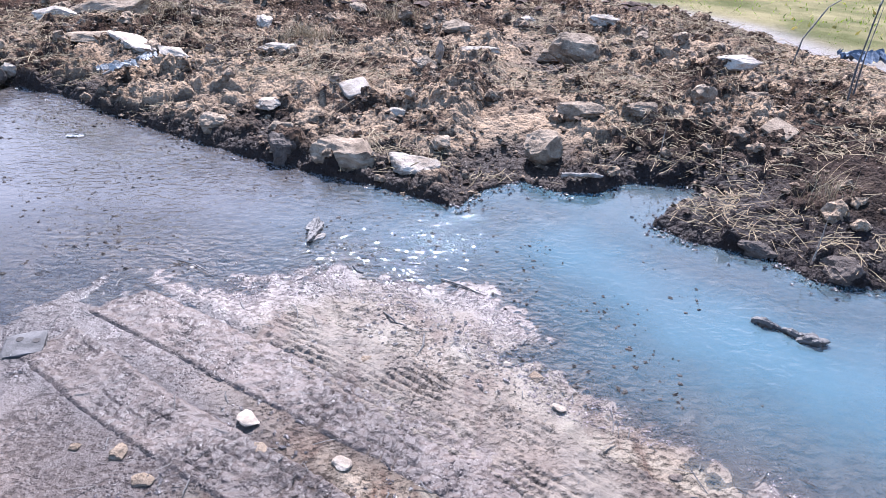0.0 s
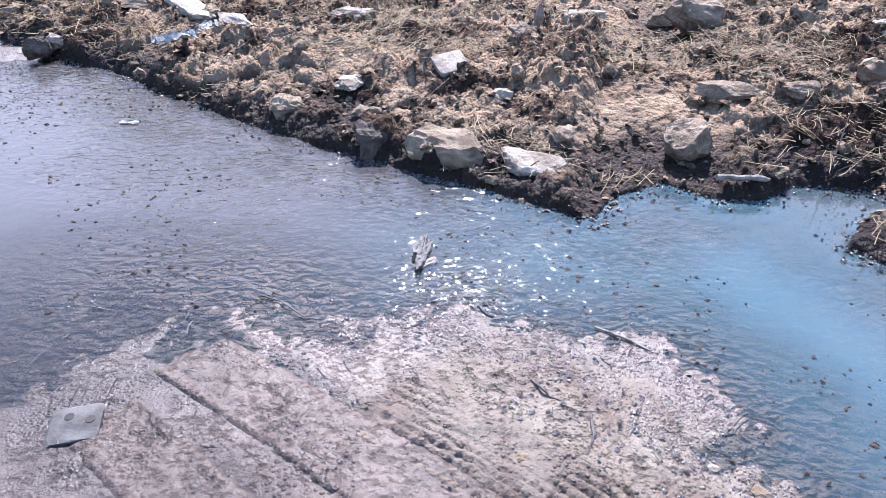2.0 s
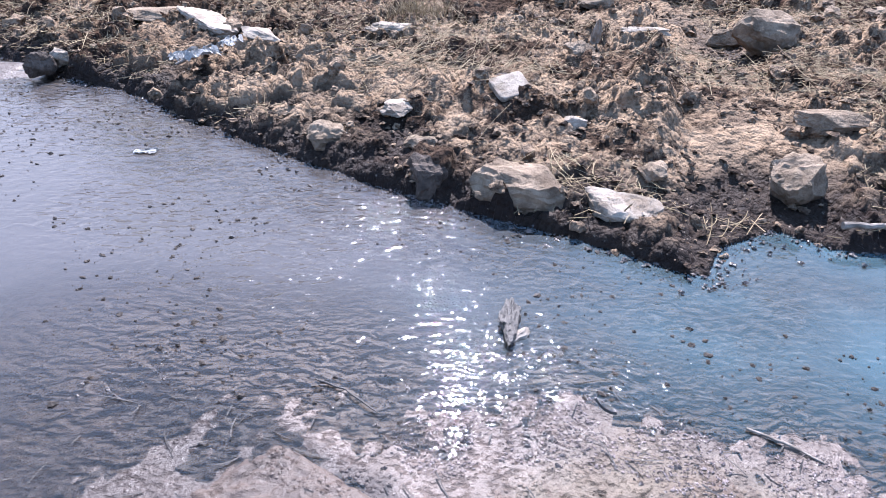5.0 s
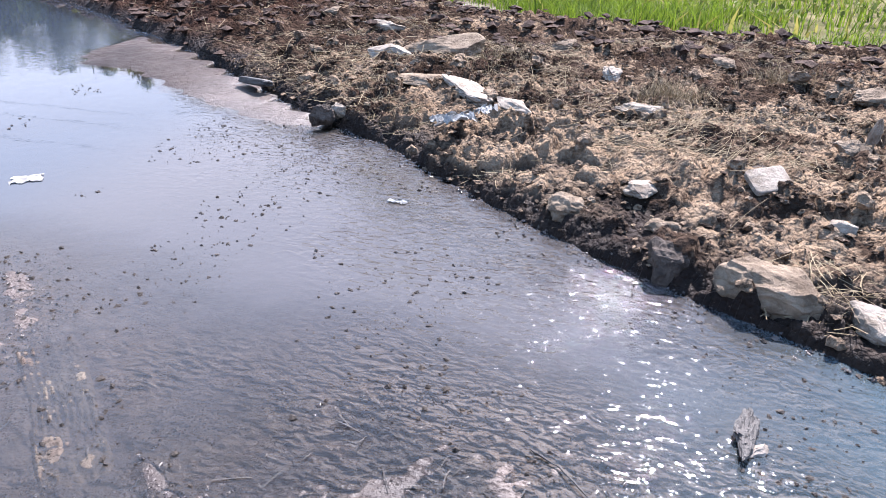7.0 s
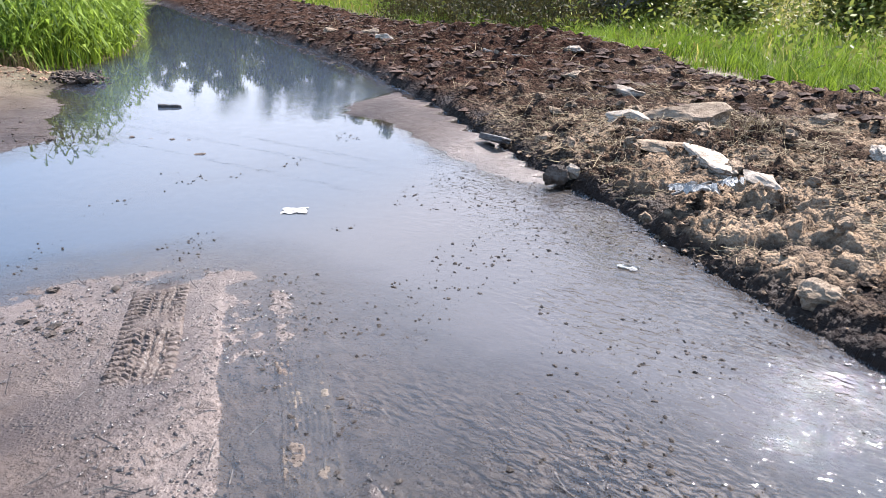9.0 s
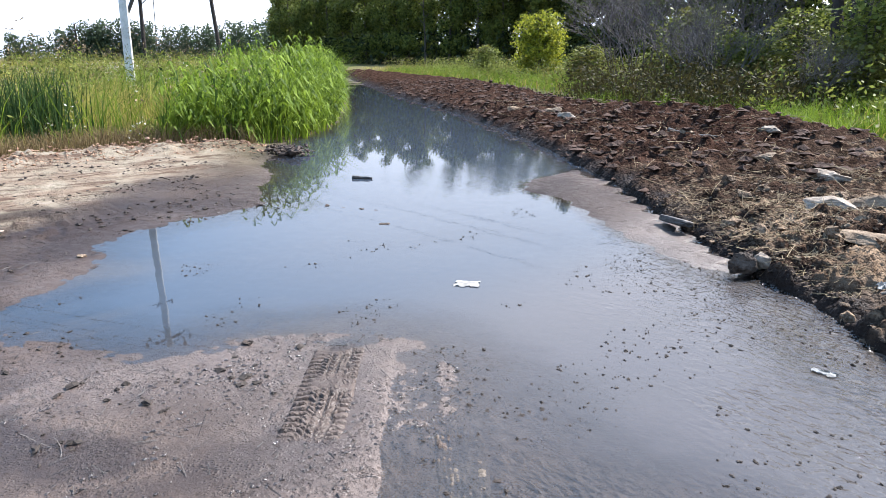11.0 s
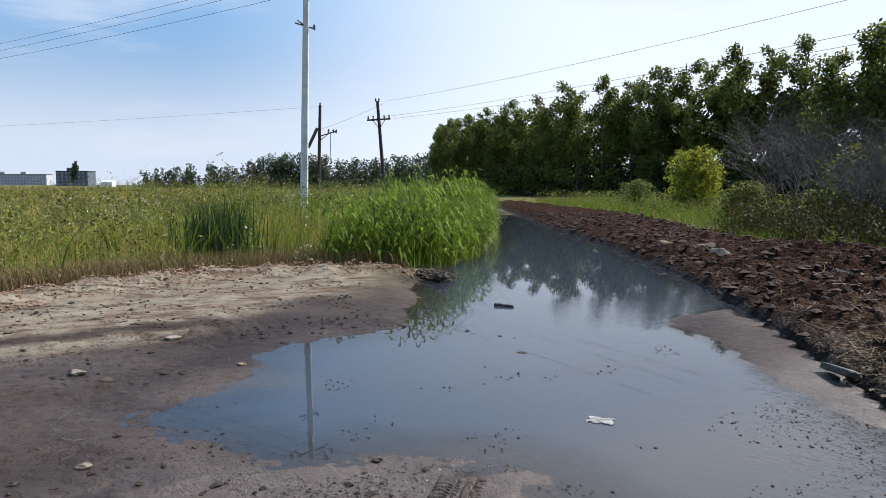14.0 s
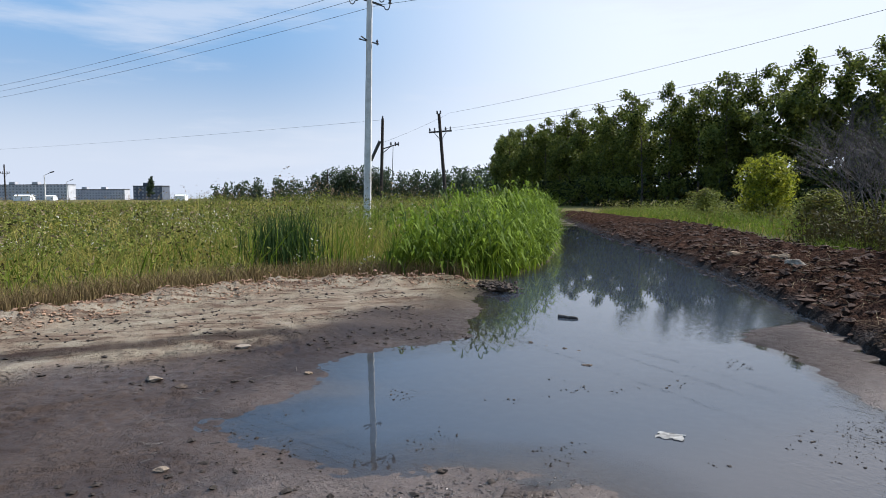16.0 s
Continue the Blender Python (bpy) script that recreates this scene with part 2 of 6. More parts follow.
def soil_material(name="dug_soil", loose=False):
    k = Nodes(name)
    if loose:
        crust, damp, dark_tone = k.span(k.island(), 0.0, 1.0, 0.0, 0.3), 0.0, k.span(k.noise(0.12, 1), 0.42, 0.62, 0.0, 0.35)
    else:
        crust, damp, dark_tone = k.attr("crust"), k.attr("damp"), k.attr("dark_tone")
    c = k.mix(k.span(k.noise(3.1, 6), 0.32, 0.68), (0.016, 0.011, 0.008), (0.062, 0.042, 0.031))
    c = k.mix(k.span(k.math("ADD", crust, k.math("MULTIPLY", k.noise(14, 8, 0.66, None, 0.4), 1.2)), 0.66, 1.0), c, k.mix(k.noise(5, 3), (0.16, 0.108, 0.070), (0.30, 0.218, 0.150)))
    c = k.mix(k.math("MULTIPLY", dark_tone, 0.92), c, k.mix(k.span(k.noise(6, 6), 0.4, 0.72), (0.0172, 0.0094, 0.007), (0.0663, 0.0382, 0.0281)))
    # damp soil, dark enough to carry the shade of the bank's foot
    c = k.mix(damp, c, (0.0187, 0.0133, 0.0117))
    c = k.mix(k.span(k.noise(60, 4, 0.7), 0.55, 0.70, 0, 0.5), c, (0.0156, 0.0109, 0.0094))
    c = k.mix(k.span(k.noise(44, 3, 0.6), 0.65, 0.73, 0, 0.55), c, (0.312, 0.2574, 0.2106))
    rough = k.mix(damp, (0.9,) * 3, (0.5,) * 3)
    clod = k.cells(19).outputs["Distance"]
    bits = k.cells(48).outputs["Distance"]
    heap = k.math("ADD", k.math("MULTIPLY", clod, -1.0), k.math("MULTIPLY", bits, -0.45))
    heap = k.math("ADD", heap, k.math("MULTIPLY", k.noise(30, 5, 0.7), 0.9))
    return k.done(c, rough, k.bump(heap, 1.0, 0.03), Specular_IOR_Level=k.math("MULTIPLY", damp, 0.06) if not loose else 0.08)


def water_material():
    k = Nodes("murky_water")
    k.n.remove(k.bsdf)
    flow = k.attr("ripple")
    murk = k.attr("murk")
    waves = k.noise(1.0, 1, 0.4, k.stretch(13, 23, 18, radians(33)), 0.9)
    small = k.noise(1.0, 1, 0.5, k.stretch(36, 44, 40, radians(25)), 0.6)
    calm = k.bump(k.noise(1.0, 3, 0.5, k.stretch(3, 9, 4, radians(-20))), 0.03, 0.01)
    n = k.bump(waves, flow, 0.021, calm)
    n = k.bump(small, flow, 0.0034, n)
    fres = k.n.new("ShaderNodeFresnel")
    fres.inputs["IOR"].default_value = 1.47
    k.put(fres.inputs["Normal"], n)
    clear, cloudy, gloss = (k.n.new("ShaderNodeBsdf" + s) for s in ("Transparent", "Diffuse", "Glossy"))
    clear.inputs["Color"].default_value = (0.88, 0.87, 0.84, 1)
    # murk, bluer by the bay, where the tint also imitates reflected sky
    tone = k.mix(k.attr("blue_tint"), (0.088, 0.073, 0.071), (0.050, 0.086, 0.102))
    k.put(cloudy.inputs["Color"], k.mix(k.span(k.noise(0.9, 4), 0.35, 0.65, 0, 0.4), tone, (0.075, 0.07, 0.066)))
    # the far puddle's bluish body colour stands partly for reflected sky
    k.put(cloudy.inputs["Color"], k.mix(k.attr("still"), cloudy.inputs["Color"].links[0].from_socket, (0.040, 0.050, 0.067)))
    k.put(gloss.inputs["Roughness"], k.span(flow, 0.0, 0.4, 0.006, 0.04))
    k.put(gloss.inputs["Normal"], n)
    a, b = k.n.new("ShaderNodeMixShader"), k.n.new("ShaderNodeMixShader")
    k.put(a.inputs[0], murk)
    k.l.new(clear.outputs[0], a.inputs[1])
    k.l.new(cloudy.outputs[0], a.inputs[2])
    k.l.new(fres.outputs[0], b.inputs[0])
    k.l.new(a.outputs[0], b.inputs[1])
    k.l.new(gloss.outputs[0], b.inputs[2])
    k.l.new(b.outputs[0], k.out.inputs["Surface"])
    return k.m


def leaf_material(name, dark, light, rough=0.55, glow=0.35, sere=None):
    """Leaves and blades: each its own shade, with light let through."""
    k = Nodes(name)
    c = k.mix(k.island(), dark, light)
    c = k.mix(k.span(k.noise(0.35, 3), 0.35, 0.7, 0, 0.5), c, k.mix(0.5, c, light))
    if sere:
        c = k.mix(k.span(k.noise(0.28, 4, 0.6), 0.46, 0.66, 0, 0.75), c, k.mix(k.island(), sere, k.mix(0.5, sere, light)))
    k.done(c, rough, Specular_IOR_Level=0.12)
    thin = k.n.new("ShaderNodeBsdfTranslucent")
    k.put(thin.inputs["Color"], c)
    both = k.n.new("ShaderNodeMixShader")
    both.inputs[0].default_value = glow
    k.l.new(k.bsdf.outputs[0], both.inputs[1])
    k.l.new(thin.outputs[0], both.inputs[2])
    k.l.new(both.outputs[0], k.out.inputs["Surface"])
    return k.m


def rough_material(name, dark, light, scale, rough=0.85, relief=0.006):
    k = Nodes(name)
    c = k.mix(k.span(k.noise(scale, 6, 0.65), 0.3, 0.7), dark, light)
    c = k.mix(k.span(k.noise(scale * 7, 4, 0.7), 0.45, 0.8, 0, 0.6), c, k.mix(0.5, c, (0.06, 0.045, 0.035)))
    return k.done(c, rough, k.bump(k.noise(scale * 4, 6, 0.7), 0.8, relief), Specular_IOR_Level=0.12 if rough > 0.6 else 0.5)


MUD, SOIL, WATER = mud_material(), soil_material(), water_material()
CLOD = soil_material("loose_clod", True)
# darker clod for the far bank, with its backlit look in the colour
DARKCLOD = rough_material("dark_clod", (0.0234, 0.014, 0.0109), (0.0936, 0.0577, 0.0437), 9, 0.9, 0.02)
WETCLOD = rough_material("wet_clod", (0.020, 0.015, 0.014), (0.085, 0.066, 0.058), 30, 0.25, 0.006)
GRIT = rough_material("wet_grit", (0.075, 0.056, 0.050), (0.25, 0.20, 0.185), 40, 0.14, 0.004)
DARKBIT = rough_material("dark_wet_bit", (0.014, 0.011, 0.009), (0.055, 0.043, 0.036), 30, 0.65, 0.004)
# leaf colour lowered to the dark of deep forest shade
SHADELEAF = leaf_material("shaded_leaf", (0.006, 0.010, 0.004), (0.036, 0.050, 0.014), 0.6, 0.2)
METAL = rough_material("muddy_steel", (0.039, 0.0359, 0.0343), (0.1014, 0.092, 0.0874), 14, 0.7, 0.003)
FILM = rough_material("white_plastic_film", (0.15, 0.14, 0.13), (0.40, 0.385, 0.36), 20, 0.75, 0.01)
BLUE = rough_material("faded_blue_cloth", (0.0468, 0.0585, 0.078), (0.1326, 0.156, 0.195), 20, 0.8, 0.006)
WOOD = rough_material("weathered_wood", (0.1014, 0.0819, 0.0663), (0.2574, 0.2184, 0.1833), 14, 0.8, 0.004)
WETWOOD = rough_material("wet_dark_wood", (0.0172, 0.014, 0.0125), (0.0663, 0.0546, 0.0468), 24, 0.6, 0.008)
GLAZE = rough_material("dark_glazed_insulator", (0.0234, 0.0172, 0.0156), (0.0468, 0.0351, 0.0312), 10, 0.25, 0.001)
IRON = rough_material("dark_iron", (0.03, 0.03, 0.03), (0.07, 0.065, 0.06), 10, 0.6, 0.001)
# far walls and windows: paled and blued in the colour to imitate haze
SLATE = rough_material("slate_wall", (0.085, 0.10, 0.13), (0.12, 0.135, 0.165), 0.2, 0.85, 0.01)
PANEL = rough_material("grey_panel_wall", (0.36, 0.37, 0.40), (0.48, 0.48, 0.50), 0.2, 0.85, 0.01)
GLASS_FAR = rough_material("far_window", (0.16, 0.17, 0.19), (0.24, 0.25, 0.28), 0.5, 0.3, 0.001)
WHITE = rough_material("white_sheet_metal", (0.68, 0.68, 0.67), (0.80, 0.80, 0.79), 0.6, 0.5, 0.001)
PETAL = leaf_material("pale_petal", (0.429, 0.4134, 0.3276), (0.624, 0.6084, 0.5304), 0.7, 0.3)
DRYWEED = leaf_material("dry_weed", (0.078, 0.0507, 0.0234), (0.2028, 0.1482, 0.0702), 0.75, 0.2)
WITHERED = leaf_material("withered_leaf", (0.0156, 0.014, 0.0062), (0.0663, 0.0562, 0.0187), 0.7, 0.25)
SHRUB = leaf_material("shrub_leaf", (0.0234, 0.0429, 0.0078), (0.214, 0.234, 0.049), 0.55, 0.4, (0.1092, 0.078, 0.0234))
REED = leaf_material("reed_blade", (0.020, 0.046, 0.006), (0.195, 0.27, 0.024), 0.6, 0.42)
MEADOW = leaf_material("meadow_blade", (0.0429, 0.0562, 0.0101), (0.406, 0.355, 0.091), 0.55, 0.42, (0.2106, 0.1287, 0.039))
CATTAIL = leaf_material("cattail_blade", (0.014, 0.0328, 0.0078), (0.0585, 0.0936, 0.0273), 0.5, 0.3)
STRAW = leaf_material("straw", (0.0858, 0.0624, 0.0351), (0.2652, 0.2028, 0.1248), 0.8, 0.12)
POPLAR = leaf_material("poplar_leaf", (0.014, 0.028, 0.007), (0.19, 0.215, 0.045), 0.45, 0.4)
FARLEAF = leaf_material("far_leaf", (0.039, 0.0585, 0.0328), (0.078, 0.1014, 0.0546), 0.6, 0.35)
YELLOW = leaf_material("yellow_leaf", (0.055, 0.085, 0.010), (0.36, 0.36, 0.035), 0.5, 0.4)
BARK = rough_material("bark", (0.0468, 0.039, 0.0328), (0.1248, 0.1092, 0.0936), 6)
TWIG = rough_material("dead_twig", (0.055, 0.047, 0.043), (0.17, 0.15, 0.14), 9)
STONE = rough_material("grey_stone", (0.105, 0.074, 0.050), (0.27, 0.20, 0.14), 8, 0.9, 0.03)
PALE = rough_material("pale_concrete", (0.165, 0.125, 0.092), (0.36, 0.30, 0.24), 7, 0.88, 0.02)
DARKSTONE = rough_material("damp_stone", (0.030, 0.022, 0.018), (0.105, 0.080, 0.064), 11, 0.75, 0.02)
CONCRETE = rough_material("pole_concrete", (0.50, 0.49, 0.47), (0.68, 0.67, 0.65), 2.5, 0.85, 0.003)
TAR = rough_material("tarred_wood", (0.025, 0.021, 0.019), (0.055, 0.047, 0.042), 5, 0.8, 0.004)

# ---- plan ----
BANK_EDGE = [(-60, 36), (-45, 27.4), (-34, 22), (-25, 17.6), (-17.7, 14.3), (-12.4, 11.6), (-8.9, 9.5), (-6.45, 7.88), (-4.83, 6.66), (-3.66, 5.74),
             (-2.97, 5.37), (-2.38, 4.87), (-1.92, 4.5), (-1.3, 4.06), (-0.9, 3.82), (-0.45, 3.58), (-0.12, 3.37), (0.1, 3.22), (0.24, 3.46), (0.53, 3.6),
             (0.72, 3.44), (0.98, 3.44), (1.22, 3.6), (1.62, 3.55), (1.66, 3.38), (1.33, 3.18), (1.18, 3.0), (1.31, 2.8), (1.7, 2.6), (1.79, 2.38), (2.11, 2.29),
             (2.9, 2.0), (4.5, 1.2), (8, -0.6)]
BANK_BACK = [(10, 3), (7, 4.6), (4.8, 6.0), (4.35, 7.0), (4.1, 8.4), (3.4, 9.5), (1.5, 10.6), (-1.5, 11.2), (-3.6, 11.7), (-5.5, 13.2), (-7.6, 14.3), (-10.7, 15.4),
             (-15, 17.3), (-25, 24.2), (-40, 31.6), (-58, 38.5)]
SHORE = [(-40, 24), (-30, 18), (-25, 15.2), (-18.7, 11.3), (-15.2, 8.9), (-12.9, 6.5), (-11.2, 5.5), (-8.9, 4.35), (-8.1, 4.1), (-8.05, 3.4), (-8.0, 2.76), (-7.6, 2.15),
         (-6.9, 1.95), (-6.5, 1.5), (-6.2, 1.15), (-5.9, 1.17), (-5.5, 1.41), (-5.07, 1.6), (-4.84, 1.75), (-4.72, 2.05), (-4.8, 2.28), (-4.62, 2.5), (-4.4, 2.76),
         (-4.1, 2.97), (-3.76, 2.9), (-3.3, 2.45), (-2.7, 2.05), (-2.2, 2.2), (-1.9, 2.55), (-1.4, 2.55), (-0.95, 2.35), (-0.78, 2.4), (-0.58, 2.54), (-0.3, 2.42),
         (-0.2, 2.25), (0.09, 2.31), (0.27, 2.0), (0.12, 1.85), (0.14, 1.75), (0.33, 1.59), (0.76, 1.28), (1.0, 1.05), (1.6, 0.6), (2.6, -0.1), (5, -2)]
POND = SHORE + [(8, -2)] + BANK_EDGE[::-1]
STRIP = [(-7.4, 7.2), (-7.0, 6.7), (-6.1, 6.45), (-4.8, 5.72), (-4.05, 5.47), (-3.5, 5.45), (-3.2, 5.6), (-4.83, 6.75), (-6.4, 7.95), (-7.6, 8.5)]
GRASS_EDGE = [(-9.4, -8), (-10.2, -4), (-11.1, -1.2), (-11.8, -0.5), (-12.6, 0.5), (-13.1, 1.7), (-13.5, 2.7), (-13.6, 4.0), (-13.3, 5.0), (-12.9, 6.0), (-13.1, 6.9), (-14.6, 8.6),
              (-18.8, 11.4), (-24, 14.5), (-32, 19.2), (-46, 27.3), (-66, 38), (-90, 50)]
FIELD = GRASS_EDGE + [(-900, 500), (-900, -900), (-9, -900)]
BANK = BANK_EDGE + BANK_BACK
BEHIND = BANK_BACK + [(-80, 50), (-80, 300), (90, 300), (90, 3)]
LANE = [(0.38, 3.3), (0.72, 4.6), (1.05, 6.0), (1.5, 8.2)]
ALONG = Vector((0.79, -0.613))  # the way of the wheel tracks


def rut(x, y, start, length, width, deep, lug, pitch, ribs=0.3):
    """Depth of a wheel track, with its tread bars, ribs and pushed-up sides."""
    s = (x - start[0]) * ALONG.x + (y - start[1]) * ALONG.y
    t = (x - start[0]) * -ALONG.y + (y - start[1]) * ALONG.x
    t = t + 0.02 * fbm(s, s * 0, 1.5, 2, 5)
    on = step(-0.05, 0.05, s) * step(-0.05, 0.08, length - s)
    band = step(width / 2 + 0.012, width / 2 - 0.012, np.abs(t))
    side = np.exp(-((np.abs(t) - width / 2 - 0.03) / 0.03) ** 2)
    phase = (s + 0.7 * np.abs(t)) / pitch
    bars = step(0.38, 0.62, np.abs((phase % 1.0) - 0.5) * 2) - 0.5
    rib = np.cos(t / width * 2 * math.pi * 4.0)
    wear = np.clip(0.1 + 1.3 * fbm(x, y, 5, 3, 31) + 0.6, 0.1, 1.4)
    edge = 0.55 + 0.9 * step(0.15, 0.45, np.abs(t) / width)
    return on * (band * (-deep + lug * wear * ((1 - ribs) * bars * edge + 0.5 * ribs * rib)) + side * deep * 0.5 * wear)


def ground_height(x, y):
    d = depth_in(x, y, POND)
    wob = fbm(x, y, 1.1, 4, 3)
    d = d + 0.16 * wob + 0.05 * fbm(x, y, 7, 3, 8)
    z = np.where(d > 0, -0.075 * step(0, 1.1, d) - 0.008 * step(0, 0.2, d), 0.022 * step(0, 0.9, -d) + 0.004 * step(0, 0.2, -d))
    film = np.exp(-(((x + 2.4) / 1.3) ** 2 + ((y - 2.6) / 0.75) ** 2))
    z = z * (1 - 0.85 * film) - 0.004 * film
    z = z + 0.006 * fbm(x, y, 3.2, 4, 11) + 0.003 * fbm(x, y, 17, 3, 12)
    strip = step(-0.08, 0.15, depth_in(x, y, STRIP) + 0.08 * fbm(x, y, 4, 3, 21))
    z = z * (1 - strip) + strip * (0.012 + 0.006 * fbm(x, y, 6, 4, 22))
    g = depth_in(x, y, FIELD)
    sand = step(-4.6, -2.4, g + 0.5 * wob) * step(0.0, 0.5, -d)
    z = z + 0.05 * sand * step(-5, -1, g)
    berm = np.exp(-((g + 0.55 + 0.25 * wob) / 0.42) ** 2) * step(0.2, 0.8, -d)
    lump = 0.5 + 0.5 * fbm(x, y, 5, 4, 40)
    z = z + berm * (0.06 + 0.20 * lump * lump + 0.08 * lumps(x, y, 0.3, 171))
    z = np.where(g > 0, np.maximum(z, 0.03 * step(0, 1, g)) + 0.05 * step(0, 4, g) * (1 + fbm(x, y, 0.3, 3, 44)), z)
    near = step(7.5, 4, np.hypot(x + 1.5, y - 1.5))
    z = z + near * rut(x, y, (-4.05, 2.98), 2.4, 0.24, 0.007, 0.004, 0.08, 0.8)
    z = z + near * rut(x, y, (-3.35, 2.72), 1.5, 0.22, 0.008, 0.003, 0.08, 0.8)
    z = z + near * rut(x, y, (-1.62, 2.40), 2.4, 0.27, 0.006, 0.004, 0.062, 0.2)
    z = z + near * rut(x, y, (-1.75, 1.98), 1.9, 0.24, 0.004, 0.004, 0.055, 0.2)
    coarse = step(-4.3, -5.2, x) * step(-9.6, -8.8, x) * step(0.15, 0.5, -d)
    z = z + coarse * (0.045 * lumps(x, y, 0.17, 201) * step(0.0, 0.3, fbm(x * 1.5, y * 0.7, 1.4, 3, 203)) + 0.014 * lumps(x, y, 0.07, 207) - 0.006)
    treads = line_gap(x, y, [(-4.3, 2.78), (-3.4, 2.1)]) < 0.16
    crumbs = np.maximum(step(0.0, 0.35, fbm(x, y, 2.2, 4, 25)), step(0.9, 0.2, line_gap(x, y, [(-1.3, 2.5), (0.1, 2.1), (0.9, 1.2)])))
    z = z + near * crumbs * np.where(treads, 0.0, 0.4 + 0.6 * step(-0.2, 0.3, fbm(x, y, 9, 2, 28))) * (0.013 * lumps(x, y, 0.05, 161) - 0.003)
    b = depth_in(x, y, BANK)
    z = z - 0.03 * step(-0.32, -0.05, b) * (1 - strip) * step(-0.1, 0.0, d)
    z = np.where(b > 0, z - 0.04, z)
    far = step(60, 260, np.hypot(x, y))
    return z * (1 - far) + 0.05 * far


def ground():
    X, Y, f = sheet(axis(-7.4, 1.2, 0.022, -3000, 3000, 1.066), axis(-0.2, 3.1, 0.022, -3000, 3000, 1.066))
    Z = ground_height(X, Y)
    ob = mesh_of("ground", np.stack([X, Y, Z], 1), f, MUD, True)
    wob = fbm(X, Y, 0.9, 5, 50)
    g = depth_in(X, Y, FIELD)
    d = depth_in(X, Y, POND)
    dry = step(-4.0, -2.9, g + 0.9 * wob) * step(0.1, 0.9, -d + 0.4 * wob)
    near_dry = step(1.15, 0.75, np.minimum(np.hypot((X + 0.35) / 0.75, (Y - 0.75) / 0.6), np.hypot((X + 3.5) / 0.85, (Y - 0.15) / 0.75)) + 0.35 * wob)
    pale = [(-0.85, 2.28), (-0.45, 2.46), (0.05, 2.2), (0.5, 1.55), (0.85, 1.15), (0.6, 0.85), (-1.0, 1.0), (-0.85, 1.45), (-1.15, 2.0)]
    gravel = step(-0.12, 0.16, depth_in(X, Y, pale) + 0.16 * wob + 0.05 * fbm(X, Y, 9, 3, 37)) * (0.5 + 0.35 * step(1.5, 1.2, Y + 0.2 * wob))
    channel(ob, "dry", np.clip(np.maximum(np.maximum(dry, near_dry), gravel), 0, 1))
    tracks = np.zeros(len(X))
    for (sx, sy), long, wide in (((-4.36, 2.73), 1.0, 0.10), ((-1.62, 2.40), 1.9, 0.24), ((-1.75, 1.98), 1.4, 0.2), ((-1.9, 2.62), 0.8, 0.16), ((-2.1, 2.2), 1.5, 0.2)):
        gap = line_gap(X, Y, [(sx, sy), (sx + ALONG.x * long, sy + ALONG.y * long)])
        tracks = np.maximum(tracks, step(wide, wide * 0.4, gap + 0.05 * fbm(X, Y, 6, 3, 33)))
    ridge = line_gap(X, Y, [(-8.55, -2.4), (-8.75, -0.4), (-9.0, 0.8), (-9.25, 2.0)])
    seep = step(0.55, 0.15, line_gap(X, Y, [(-9.4, -2.2), (-8.2, -0.3), (-7.4, 0.7)]) + 0.15 * wob)
    churned = line_gap(X, Y, [(-4.83, 0.78), (-4.4, 1.1), (-3.94, 1.34)])
    tracks = np.maximum(tracks, step(0.26, 0.08, churned + 0.16 * fbm(X, Y, 4, 4, 36)))
    trodden = line_gap(X, Y, [(-2.3, 2.3), (-1.3, 1.6), (-0.95, 1.2)]) + 0.3 * fbm(X, Y, 3, 4, 41)
    tracks = np.maximum(0.95 * tracks, 0.72 * step(0.6, 0.2, trodden) * (1 - gravel))
    channel(ob, "matt", step(-4.4, -5.6, X))
    tracks = np.maximum(tracks, (0.55 + 0.4 * step(-0.15, 0.25, wob)) * step(-4.4, -5.6, X) * (1 - dry))
    tracks = np.maximum(tracks, step(0.34, 0.12, ridge + 0.16 * fbm(X, Y, 3, 4, 35)))
    channel(ob, "rut", np.maximum(tracks, 0.7 * step(0.15, 0.45, fbm(X, Y, 1.4, 4, 34)) * step(0.1, 0.4, -d) * (1 - dry)))
    channel(ob, "wet", np.maximum(0.9 * seep, np.clip(step(0.030, 0.004, Z + 0.012 * wob), 0, 1) * (1 - dry) * (1 - 0.85 * gravel) * step(4.0, 1.5, -d)))
    channel(ob, "green", np.clip(np.maximum(step(0, 0.8, g), step(0.2, 1.2, -depth_in(X, Y, BANK)) * step(4, 8, Y + 0.0 * X) * step(-0.2, 0.3, -d)), 0, 1))
    return tagged(ob, "wet brown mud road with wheel ruts and dry sandy patches", "ground", kind="structure")


